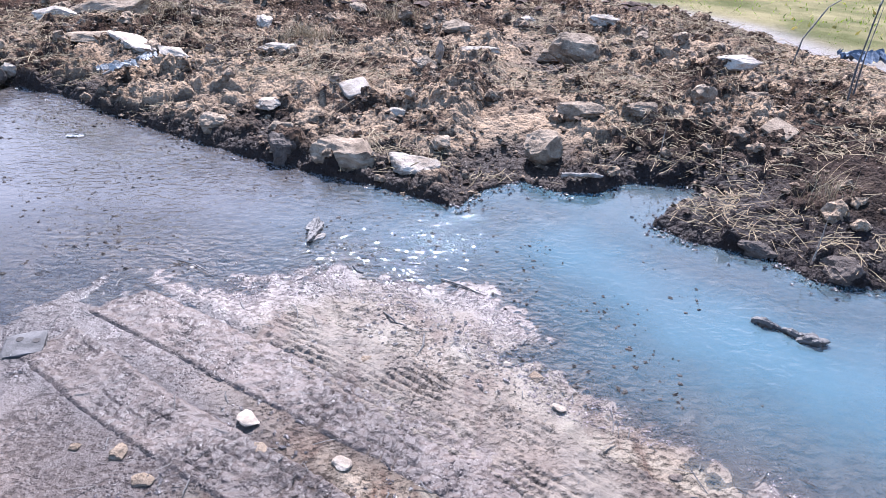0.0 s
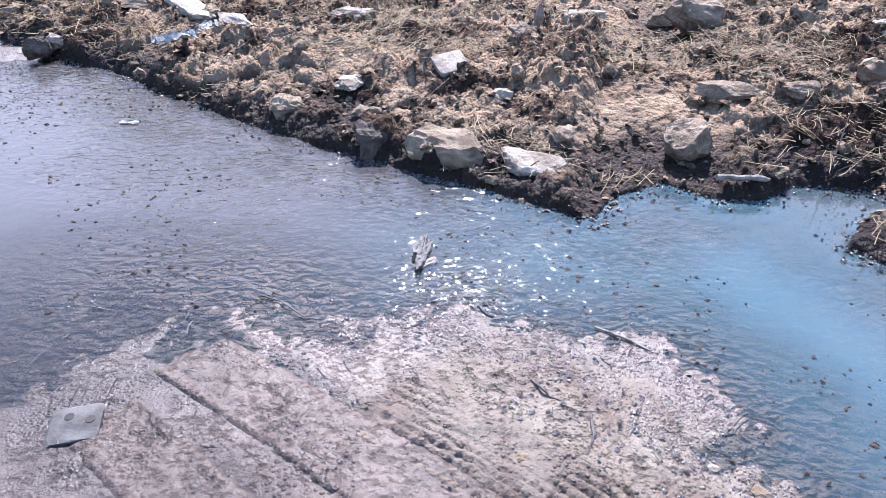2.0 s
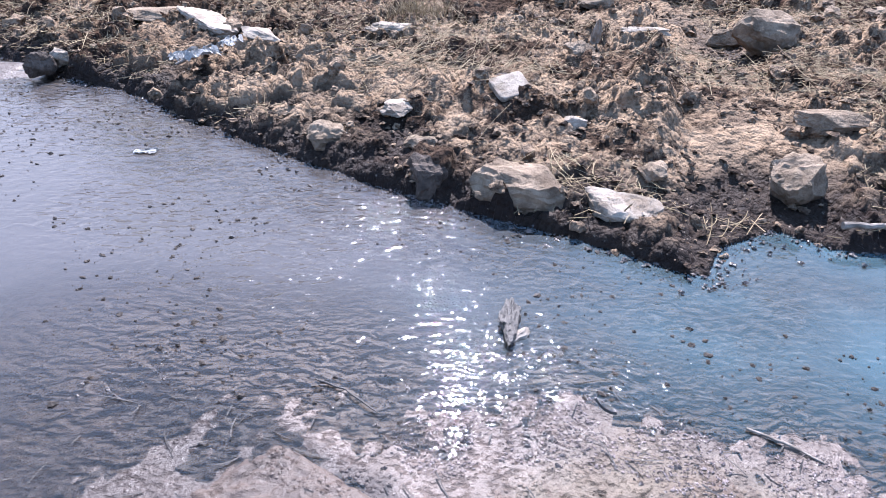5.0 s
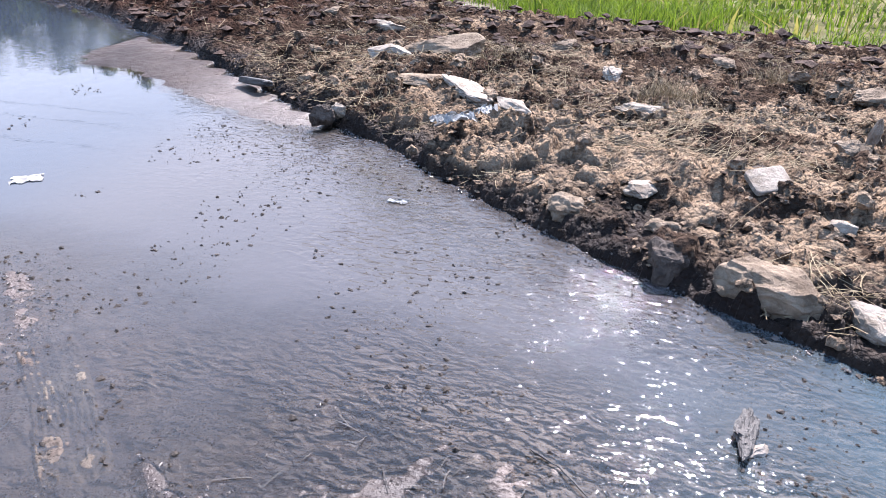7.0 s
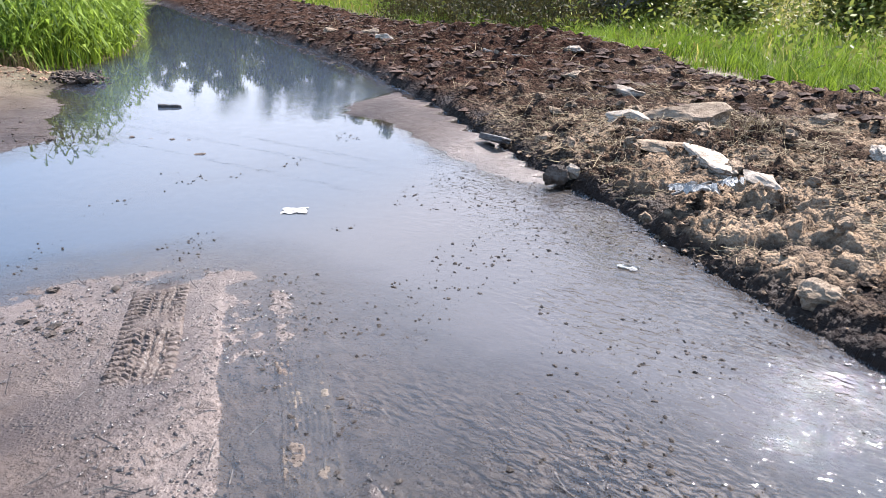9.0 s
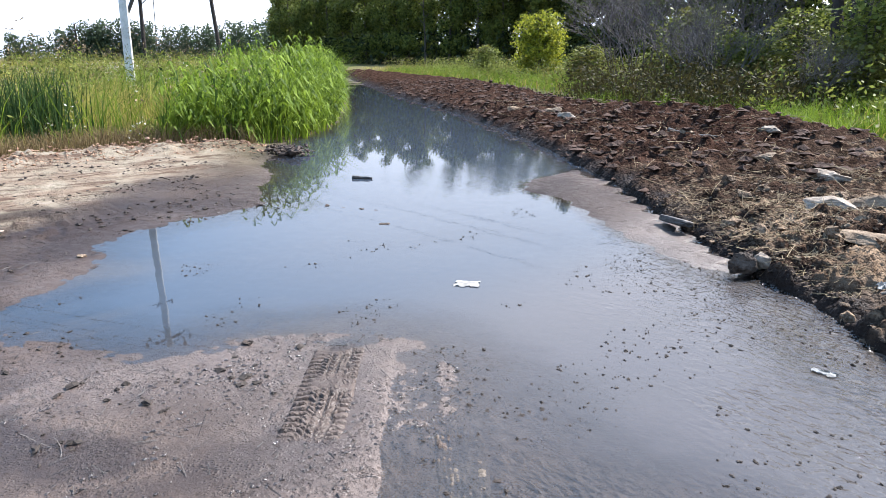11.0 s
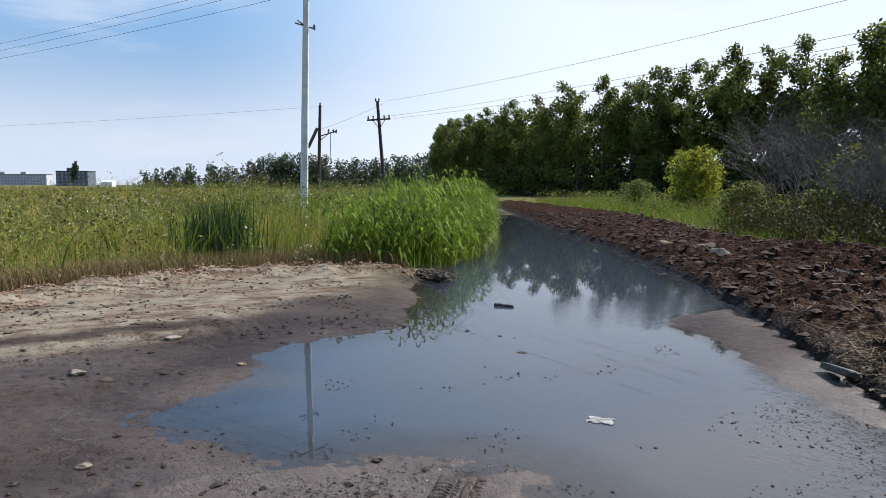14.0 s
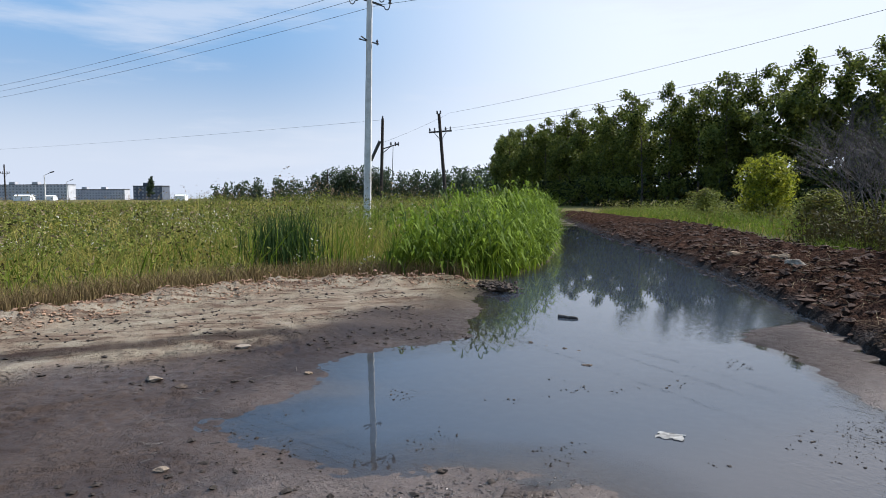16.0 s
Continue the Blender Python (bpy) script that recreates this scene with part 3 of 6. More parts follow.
def bank_height(x, y):
    x, y = np.asarray(x, float), np.asarray(y, float)
    d = depth_in(x, y, BANK)
    wob = fbm(x, y, 1.6, 3, 60)
    d = d + 0.10 * wob * step(0, 0.3, d)
    back = step(2.5, 8, d)
    mouth = step(-0.55, -0.3, x) * step(1.3, 1.0, x) * step(4.6, 4.0, y)
    mouth = np.maximum(mouth, 0.95 * step(1.0, 1.3, x) * step(3.7, 3.3, y))
    z = 0.092 * (1 - 0.35 * mouth) * step(-0.04, 0.17, d + 0.10 * fbm(x, y, 4, 4, 62)) + (0.085 + 0.06 * mouth) * step(0.08, 0.95, d)
    z = z + step(0.2, 1.0, d) * 0.07 * fbm(x, y, 0.8, 3, 61)
    lane = step(0.42, 0.28, line_gap(x, y, LANE))
    spit = step(1.1, 1.5, x) * step(3.9, 3.5, y)
    rugged = (1 - 0.55 * lane) * (1 - 0.35 * spit) * (1 - 0.5 * mouth)
    z = z + step(0.15, 0.9, d) * rugged * (0.085 * lumps(x, y, 0.46, 101) - 0.025)
    z = z + step(-0.05, 0.07, d) * rugged * (0.085 * broken(x, y, 0.21, 111) * (0.35 + 0.65 * step(-0.2, 0.3, fbm(x, y, 1.2, 3, 113))))
    z = z + step(-0.04, 0.04, d) * (1 - 0.5 * lane) * 0.05 * broken(x, y, 0.085, 117) * (0.4 + 0.7 * step(-0.2, 0.2, fbm(x, y, 2.3, 3, 119)))
    crag = 1 - np.abs(fbm(x, y, 4.2, 5, 128, 0.62))
    z = z + step(-0.06, 0.06, d) * (0.11 * (crag - 0.75) * (1 - 0.6 * lane) * (1 - 0.7 * mouth) + 0.017 * fbm(x, y, 13, 4, 66, 0.7))
    z = z + 0.085 * np.exp(-(line_gap(x, y, [(0.0, 4.15), (0.24, 4.75), (0.52, 5.5), (0.9, 6.6)]) / 0.15) ** 4) * (0.35 + 0.9 * np.clip(broken(x, y, 0.17, 131) + 0.15, 0, 1))
    z = z - 0.05 * lane
    heap = 0.34 * np.exp(-(((x + 9.4) / 1.9) ** 2 + ((y - 13.4) / 0.9) ** 2)) + 0.22 * np.exp(-(((x + 6.4) / 1.6) ** 2 + ((y - 13.0) / 0.8) ** 2))
    heap = heap + 0.22 * np.exp(-(((x + 12.5) / 1.5) ** 2 + ((y - 13.6) / 0.8) ** 2))
    z = z + heap * (0.6 + 0.9 * lumps(x, y, 0.6, 141))
    z = z + step(-3.5, -6.5, x) * step(0.1, 0.6, d) * (0.13 * broken(x, y, 0.6, 181, 0.5) + 0.08 * broken(x, y, 0.23, 191, 0.5) - 0.02 + 0.04 * fbm(x, y, 5, 3, 193))
    z = z + 0.10 * step(4, 14, line_gap(x, y, BANK_EDGE[:9])) * lumps(x, y, 0.9, 151)
    z = np.where(d > 0.02, np.maximum(z, 0.016 + 0.012 * fbm(x, y, 9, 2, 68)), z)
    return np.where(d < 0, np.minimum(z, 0.02) - 0.03 + 0.5 * d, z), d


def soil_bank():
    X, Y, f = sheet(axis(-3.0, 2.4, 0.0145, -60, 9, 1.015), axis(2.4, 5.9, 0.0145, -0.5, 39, 1.015))
    Z, d = bank_height(X, Y)
    keep = (d[f] > -0.12).any(1)
    f = f[keep]
    used, f = np.unique(f, return_inverse=True)
    X, Y, Z, d = X[used], Y[used], Z[used], d[used]
    ob = mesh_of("soil_bank", np.stack([X, Y, Z], 1), f.reshape(-1, 4), SOIL, True)
    spit = step(1.0, 1.5, X) * step(4.4, 3.6, Y)
    pale = step(3.2, 1.4, line_gap(X, Y, [(-1.2, 4.7), (0.3, 4.2), (1.2, 5.5), (2.4, 6.5)]))
    far_dark = step(-4.2, -7.5, X + 0.6 * fbm(X, Y, 0.8, 3, 73))
    channel(ob, "crust", np.clip(0.08 + 0.48 * fbm(X, Y, 2.4, 4, 70) + 0.17 * pale - 0.7 * spit - 0.12 * far_dark + 0.1 * step(0.42, 0.2, line_gap(X, Y, LANE)), 0, 1))
    # far soil is red-brown, and darkened in the colour as if backlit
    channel(ob, "dark_tone", np.clip(far_dark + 0.5 * step(0.1, 0.5, fbm(X, Y, 1.5, 4, 74)), 0, 1))
    # damp low soil; its darkening also imitates shade on the undercut foot
    channel(ob, "damp", np.clip(step(0.17, 0.07, Z + 0.05 * fbm(X, Y, 4, 3, 71)) * 0.95 + 0.35 * spit, 0, 1))
    return tagged(ob, "bank of dug brown soil with dry clods and rubble", "bank", kind="structure")


def water():
    X, Y, f = sheet(axis(-9, 2.8, 0.09, -40, 8, 1.06), axis(0.4, 7.4, 0.09, -2, 26, 1.06))
    d = depth_in(X, Y, POND)
    f = f[(d[f] > -0.9).any(1)]
    used, f = np.unique(f, return_inverse=True)
    X, Y = X[used], Y[used]
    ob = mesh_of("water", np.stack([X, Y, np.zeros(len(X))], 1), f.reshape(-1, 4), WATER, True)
    stream = step(-4.6, -2.6, X + 0.35 * (Y - 3) + 0.3 * fbm(X, Y, 1.2, 3, 80))
    bay = step(0.2, 0.9, X) * step(2.4, 3.3, Y)
    pulse = 0.42 + 0.8 * step(-0.15, 0.4, fbm(X, Y, 1.6, 3, 81))
    stream = stream * (0.2 + 0.8 * step(1.6, 0.6, line_gap(X, Y, BANK_EDGE) + 0.25 * fbm(X, Y, 1.3, 3, 82)))
    channel(ob, "ripple", np.clip(0.0008 + stream * pulse * 0.62 * (1 - 0.8 * bay) * (1 - 0.55 * step(0.3, 1.0, X)) + 0.05 * step(-6.6, -7.4, X) * step(-9.6, -8.2, X) * step(4.6, 6.0, Y), 0, 1))
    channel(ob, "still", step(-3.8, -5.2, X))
    # share of the bluer body colour, growing towards the bay
    channel(ob, "blue_tint", step(-1.6, 0.4, X - 0.6 * (Y - 3.2)) * 0.85 + 0.15)
    depth = -ground_height(X, Y)
    channel(ob, "murk", np.clip(0.25 * step(-0.01, 0.015, depth) + step(0.0, 0.07, depth) * 0.6, 0, 0.88))
    return tagged(ob, "shallow murky puddle and trickle with sun glints", "water", kind="structure")


def tyre_track(start, length, width, kind, seed, way=ALONG):
    """A strip of pressed mud with the print of a tyre in it."""
    cell = 0.0075
    s, t = np.meshgrid(np.arange(0, length, cell), np.arange(-width / 2 - 0.02, width / 2 + 0.02, cell))
    shape = s.shape
    s, t = s.ravel(), t.ravel()
    bow = 0.03 * fbm(s, s * 0, 1.2, 2, seed)
    x = start[0] + s * way.x - (t + bow) * way.y
    y = start[1] + s * way.y + (t + bow) * way.x
    a = t / width
    jag = 0.012 * fbm(x, y, 14, 3, seed + 3)

    def slot(v, pitch, share):
        return step(share, share * 0.55, np.abs((v / pitch) % 1.0 - 0.5) * 2)

    if kind == "lugs":
        shoulder = step(-0.22, -0.27, a) + step(0.30, 0.34, a)
        cuts = np.maximum(shoulder * slot(s + jag + 0.25 * t, 0.046, 0.45), (1 - shoulder) * np.maximum(slot(s + jag + 0.9 * np.abs(t), 0.034, 0.38), slot(t + jag, 0.045, 0.25)))
        deep = 0.020 + 0.024 * shoulder
    elif kind == "blocks":
        row = np.floor(a * 5 + 0.5)
        cuts = np.maximum(slot(s + jag + 0.5 * (row % 2) * 0.05 + 0.35 * t, 0.052, 0.2), slot(t + jag, width / 5, 0.13))
        deep = np.full(len(s), 0.012)
    else:
        cuts = np.maximum(slot(t + jag, width / 9, 0.4), 0.5 * slot(s + jag + 0.6 * np.abs(t), 0.03, 0.3))
        deep = np.full(len(s), 0.013)
    worn = np.clip(0.65 + 2.2 * fbm(x, y, 6, 4, seed + 5), 0.0, 1.3)
    rim = step(0, 0.03, width / 2 + 0.02 - np.abs(t)) * step(0, 0.12, s + 0.05 * fbm(x, y, 8, 2, 7)) * step(0, 0.2, length - s)
    z = ground_height(x, y) + (0.013 - deep * cuts * worn + 0.008 * fbm(x, y, 20, 3, seed + 6)) * rim - 0.012 * (1 - rim)
    i = np.arange(s.size).reshape(shape)
    f = np.stack([i[:-1, :-1], i[:-1, 1:], i[1:, 1:], i[1:, :-1]], -1).reshape(-1, 4)
    ob = mesh_of("tyre_track", np.stack([x, y, z], 1), f, MUD, True)
    channel(ob, "wet", np.full(s.size, {"lugs": 0.4, "blocks": 0.45, "ribs": 0.2}[kind]))
    channel(ob, "matt", np.full(s.size, 0.3))
    channel(ob, "dry", np.full(s.size, 0.0 if kind != "ribs" else 0.32))
    channel(ob, "green", np.zeros(s.size))
    # tread cuts are darkened in the colour too, imitating shade in the hollows
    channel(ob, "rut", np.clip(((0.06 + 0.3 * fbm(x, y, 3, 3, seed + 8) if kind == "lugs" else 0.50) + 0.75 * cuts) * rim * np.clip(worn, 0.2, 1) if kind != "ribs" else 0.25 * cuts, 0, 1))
    return tagged(ob, {"lugs": "print of a lugged tyre pressed into brown mud", "blocks": "wet print of a block-tread tyre in dark mud", "ribs": "faint ribbed tyre print in drier pale mud"}[kind], "tyre track", "tyre tracks", "structure")


bank = soil_bank()
ground()
water()
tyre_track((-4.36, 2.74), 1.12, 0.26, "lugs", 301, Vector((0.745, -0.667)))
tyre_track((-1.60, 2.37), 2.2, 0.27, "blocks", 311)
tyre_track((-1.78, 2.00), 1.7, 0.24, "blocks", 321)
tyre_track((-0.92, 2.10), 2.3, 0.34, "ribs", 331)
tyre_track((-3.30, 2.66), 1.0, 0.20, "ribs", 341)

# ---- plants ----


def blades(name, roots, heights, widths, lean, material, label, category, bends=3, wind=(0, 0)):
    """Grass as one sheet of bent, tapering blades."""
    n = len(roots)
    turn = np.random.rand(n) * 2 * math.pi
    side = np.stack([np.cos(turn), np.sin(turn), np.zeros(n)], 1)
    way = np.random.rand(n) * 2 * math.pi
    fall = np.stack([np.cos(way), np.sin(way), np.zeros(n)], 1) * (np.random.rand(n) * lean * heights)[:, None] + np.array([*wind, 0.0]) * heights[:, None] * np.random.rand(n, 1)
    vs, fs = [], []
    for k in range(bends + 1):
        t = k / bends
        mid = roots + fall * (t * t) + np.array([0, 0, 1.0]) * (heights * t * (1 - 0.25 * t * lean))[:, None]
        w = (widths * (1 - 0.92 * t ** 1.5))[:, None] * side * 0.5
        vs += [mid - w, mid + w]
    v = np.stack(vs, 1).reshape(-1, 3)
    m = 2 * (bends + 1)
    base = np.arange(n)[:, None] * m
    for k in range(bends):
        fs.append(base + np.array([[2 * k, 2 * k + 1, 2 * k + 3, 2 * k + 2]]))
    return tagged(mesh_of(name, v, np.concatenate(fs), material), label, category, kind="stuff")


def scatter(n, poly_test, lo, hi):
    """n random places within a box that pass a test."""
    out = []
    while sum(map(len, out)) < n:
        p = np.random.rand(n * 2, 2) * (np.array(hi) - lo) + lo
        out.append(p[poly_test(p[:, 0], p[:, 1])])
    return np.concatenate(out)[:n]


def leaves_at(name, c, size, material, label, category, droop=0.0):
    """Loose leaves at given places, as one object."""
    n = len(c)
    a = np.random.normal(size=(n, 3)) + np.array([0, 0, droop])
    a /= np.linalg.norm(a, axis=1)[:, None]
    b = np.cross(a, np.random.normal(size=(n, 3)))
    b /= np.linalg.norm(b, axis=1)[:, None]
    s = (size * (0.5 + np.random.rand(n)))[:, None]
    v = np.stack([c - a * s, c - b * s * 0.42, c + a * s, c + b * s * 0.42], 1).reshape(-1, 3)
    return tagged(mesh_of(name, v, np.arange(n * 4).reshape(-1, 4), material), label, category, kind="stuff")


def field_plants():
    for n, reach, lo, height, width, bends, label in (
        (44000, 7, 0.05, 0.9, 0.014, 2, "tall green and yellowing wild meadow grass"),
        (36000, 32, 6, 1.2, 0.036, 2, "tall green and yellowing wild meadow grass"),
        (22000, 130, 28, 1.3, 0.11, 2, "distant wild meadow grass"),
    ):
        wide = reach > 20
        p = scatter(n, lambda x, y: (depth_in(x, y, FIELD) > lo) & (depth_in(x, y, FIELD) < reach), (-160 if wide else -45, -120 if wide else -25), (-8, 60))
        x, y = p[:, 0], p[:, 1]
        g = depth_in(x, y, FIELD)
        h = height * (0.22 + 0.78 * step(0, 2.2, g)) * (0.5 + 0.65 * np.random.rand(n)) * (1 + 0.9 * fbm(x, y, 0.9, 4, 90))
        blades("meadow_grass", np.column_stack([p, ground_height(x, y) - 0.02]), h, width * (0.5 + np.random.rand(n)), 1.1, MEADOW, label, "grass", bends)
    n = 13000
    p = scatter(n, lambda x, y: (depth_in(x, y, FIELD) > 0.0) & (depth_in(x, y, FIELD) < 5.5) & (y > 4.3 - 0.55 * (x + 13)) & (x > -36) & (fbm(x, y, 1.0, 3, 94) > -0.3), (-38, 3), (-12, 24))
    x, y = p[:, 0], p[:, 1]
    g = depth_in(x, y, FIELD)
    h = 1.65 * (0.68 + 0.32 * step(0, 0.8, g)) * (0.42 + 0.66 * np.random.rand(n)) * (1 + 0.8 * fbm(x, y, 1.5, 4, 92))
    blades("reeds", np.column_stack([p, ground_height(x, y) - 0.03]), h, 0.026 * (0.6 + 0.8 * np.random.rand(n)), 0.75, REED, "bright green reeds at the edge of the puddle", "reeds", 3, (0.06, 0.16))
    m = 7000
    q = scatter(m, lambda x, y: (depth_in(x, y, FIELD) > 0.5) & (depth_in(x, y, FIELD) < 10) & (y > -3) & (fbm(x, y, 0.8, 3, 96) > -0.15 - 0.25 * step(0, 6, y)), (-40, -3), (-12, 20))
    tall = (0.75 + 0.5 * step(-2, 5, q[:, 1])) * (0.6 + 0.7 * np.random.rand(m)) * (1 + 0.5 * fbm(q[:, 0], q[:, 1], 1.1, 3, 98))
    blades("sedge", np.column_stack([q, np.zeros(m)]), tall, 0.022 * (0.6 + 0.8 * np.random.rand(m)), 0.8, REED, "green sedge growing among the meadow grass", "grass", 3, (0.04, 0.12))
    # the long leaves that hang from the reeds
    pick = np.random.randint(0, n, 20000)
    m = len(pick)
    root = np.column_stack([p[pick] + 0.05 * np.random.randn(m, 2), h[pick] * (0.25 + 0.72 * np.random.rand(m))])
    turn = np.random.normal(0.6, 1.1, m)
    out = np.stack([np.cos(turn), np.sin(turn), np.zeros(m)], 1) * (0.18 + 0.22 * np.random.rand(m))[:, None]
    side = np.stack([-np.sin(turn), np.cos(turn), np.zeros(m)], 1) * (0.014 + 0.020 * np.random.rand(m))[:, None]
    up = np.array([0, 0, 1.0])
    rise, fall = (0.02 + 0.10 * np.random.rand(m))[:, None] * up, (0.06 - 0.28 * np.random.rand(m))[:, None] * up
    v = np.stack([root - side * 0.3, root + side * 0.3, root + out * 0.5 + rise + side, root + out * 0.5 + rise - side, root + out + fall + side * 0.1, root + out + fall - side * 0.1], 1).reshape(-1, 3)
    b = np.arange(m)[:, None] * 6
    tagged(mesh_of("reed_leaves", v, np.concatenate([b + np.array([[0, 1, 2, 3]]), b + np.array([[3, 2, 4, 5]])]), REED), "long bright green leaves of the reeds", "reeds", kind="stuff")
    n = 420
    q = np.column_stack([-15.3 + 0.4 * np.random.randn(n), 3.0 + 0.35 * np.random.randn(n)])
    blades("cattails", np.column_stack([q, np.full(n, 0.02)]), 1.5 * (0.55 + 0.5 * np.random.rand(n)), np.full(n, 0.035), 0.35, CATTAIL, "upright dark green cattail clump in the meadow", "reeds")
    # broad-leaved weeds: leaves up along upright stalks
    stalks = scatter(11000, lambda x, y: (fbm(x, y, 0.9, 3, 95) > -0.1) & (depth_in(x, y, FIELD) > 0.25) & (depth_in(x, y, FIELD) < 16), (-60, -30), (-8, 40))
    tall = (0.5 + 0.75 * np.random.rand(len(stalks))) * (0.35 + 0.65 * step(0, 2.5, depth_in(stalks[:, 0], stalks[:, 1], FIELD)))
    k = 8
    t = np.random.rand(len(stalks), k)
    c = np.stack([stalks[:, 0, None] + 0.10 * np.random.randn(len(stalks), k), stalks[:, 1, None] + 0.10 * np.random.randn(len(stalks), k), tall[:, None] * (0.2 + 0.85 * t)], 2).reshape(-1, 3)
    leaves_at("meadow_weeds", c, 0.039, SHRUB, "leafy green weeds standing in the meadow", "weeds")
    far = scatter(7000, lambda x, y: (depth_in(x, y, FIELD) > 5) & (depth_in(x, y, FIELD) < 60), (-110, -70), (-8, 60))
    up = 0.8 + 0.6 * np.random.rand(len(far))
    c = np.stack([far[:, 0, None] + 0.2 * np.random.randn(len(far), 6), far[:, 1, None] + 0.2 * np.random.randn(len(far), 6), up[:, None] * (0.35 + 0.7 * np.random.rand(len(far), 6))], 2).reshape(-1, 3)
    leaves_at("meadow_weeds", c, 0.055, SHRUB, "leafy weeds farther off in the meadow", "weeds")
    n = 3800
    q = scatter(n, lambda x, y: (depth_in(x, y, FIELD) > 1.2) & (depth_in(x, y, FIELD) < 45) & (fbm(x, y, 0.35, 3, 97) > -0.1), (-80, -50), (-8, 45))
    tops = (1.05 + 0.6 * np.random.rand(n)) * (0.7 + 0.3 * step(1, 5, depth_in(q[:, 0], q[:, 1], FIELD))) * (1 + 0.35 * step(-2, 5, q[:, 1]))
    blades("tall_weeds", np.column_stack([q, np.zeros(n)]), tops, 0.016 + 0.022 * np.random.rand(n), 0.3, SHRUB, "tall thin weeds above the meadow grass", "weeds", 2)
    c = np.repeat(np.column_stack([q, tops * 0.78]), 9, 0) + np.random.randn(9 * n, 3) * np.array([0.08, 0.08, 0.10])
    leaves_at("tall_weed_leaves", c, 0.05, SHRUB, "small leaves of the tall weeds", "weeds")
    dry = np.concatenate([stalks[:3600], q])
    high = np.concatenate([tall[:3600], tops])
    n = len(dry)
    c = np.column_stack([dry + 0.06 * np.random.randn(n, 2), high * (0.85 + 0.3 * np.random.rand(n))])
    leaves_at("seed_heads", np.repeat(c, 5, 0) + 0.05 * np.random.randn(5 * n, 3), 0.032, STRAW, "pale seed heads above the meadow grass", "weeds")
    near = np.argsort(-fbm(stalks[:, 0], stalks[:, 1], 0.6, 2, 99))[:1500]
    c = np.column_stack([stalks[near], tall[near] * 1.04])
    leaves_at("wild_flowers", np.repeat(c, 3, 0) + 0.05 * np.random.randn(4500, 3), 0.026, PETAL, "small pale wild flowers in the meadow", "flowers")
    # single taller clumps that break up the meadow
    for shade, m, label in ((SHRUB, 260, "leafy clumps of green weeds in the meadow"), (WITHERED, 34, "brown withered clumps in the meadow"), (YELLOW, 14, "yellowing clumps of weeds in the meadow")):
        q = scatter(m, lambda x, y: (depth_in(x, y, FIELD) > 0.8) & (depth_in(x, y, FIELD) < 22) & (y < 9), (-45, -14), (-9, 14))
        q = np.repeat(q, 70, 0)
        big = np.repeat(0.25 + 0.35 * np.random.rand(m), 70)
        rise = np.repeat(0.7 + 0.65 * np.random.rand(m), 70) * step(0, 3, depth_in(q[:, 0], q[:, 1], FIELD)).clip(0.45, 1)
        up = np.random.rand(len(q))
        c = np.column_stack([q + np.random.randn(len(q), 2) * (big * (1.1 - up * 0.7))[:, None], rise * (0.15 + 0.95 * up)])
        leaves_at("weed_clumps", c, 0.042, shade, label, "weeds")
    n = 13000
    e = scatter(n, lambda x, y: (depth_in(x, y, FIELD) > -0.25) & (depth_in(x, y, FIELD) < 0.9) & (y < 6), (-15, -9), (-8, 7))
    blades("dry_weeds", np.column_stack([e, ground_height(e[:, 0], e[:, 1]) - 0.01]), 0.42 * (0.4 + 0.9 * np.random.rand(n)), np.full(n, 0.010), 1.0, DRYWEED, "dry brown weeds along the edge of the meadow", "weeds", 2)


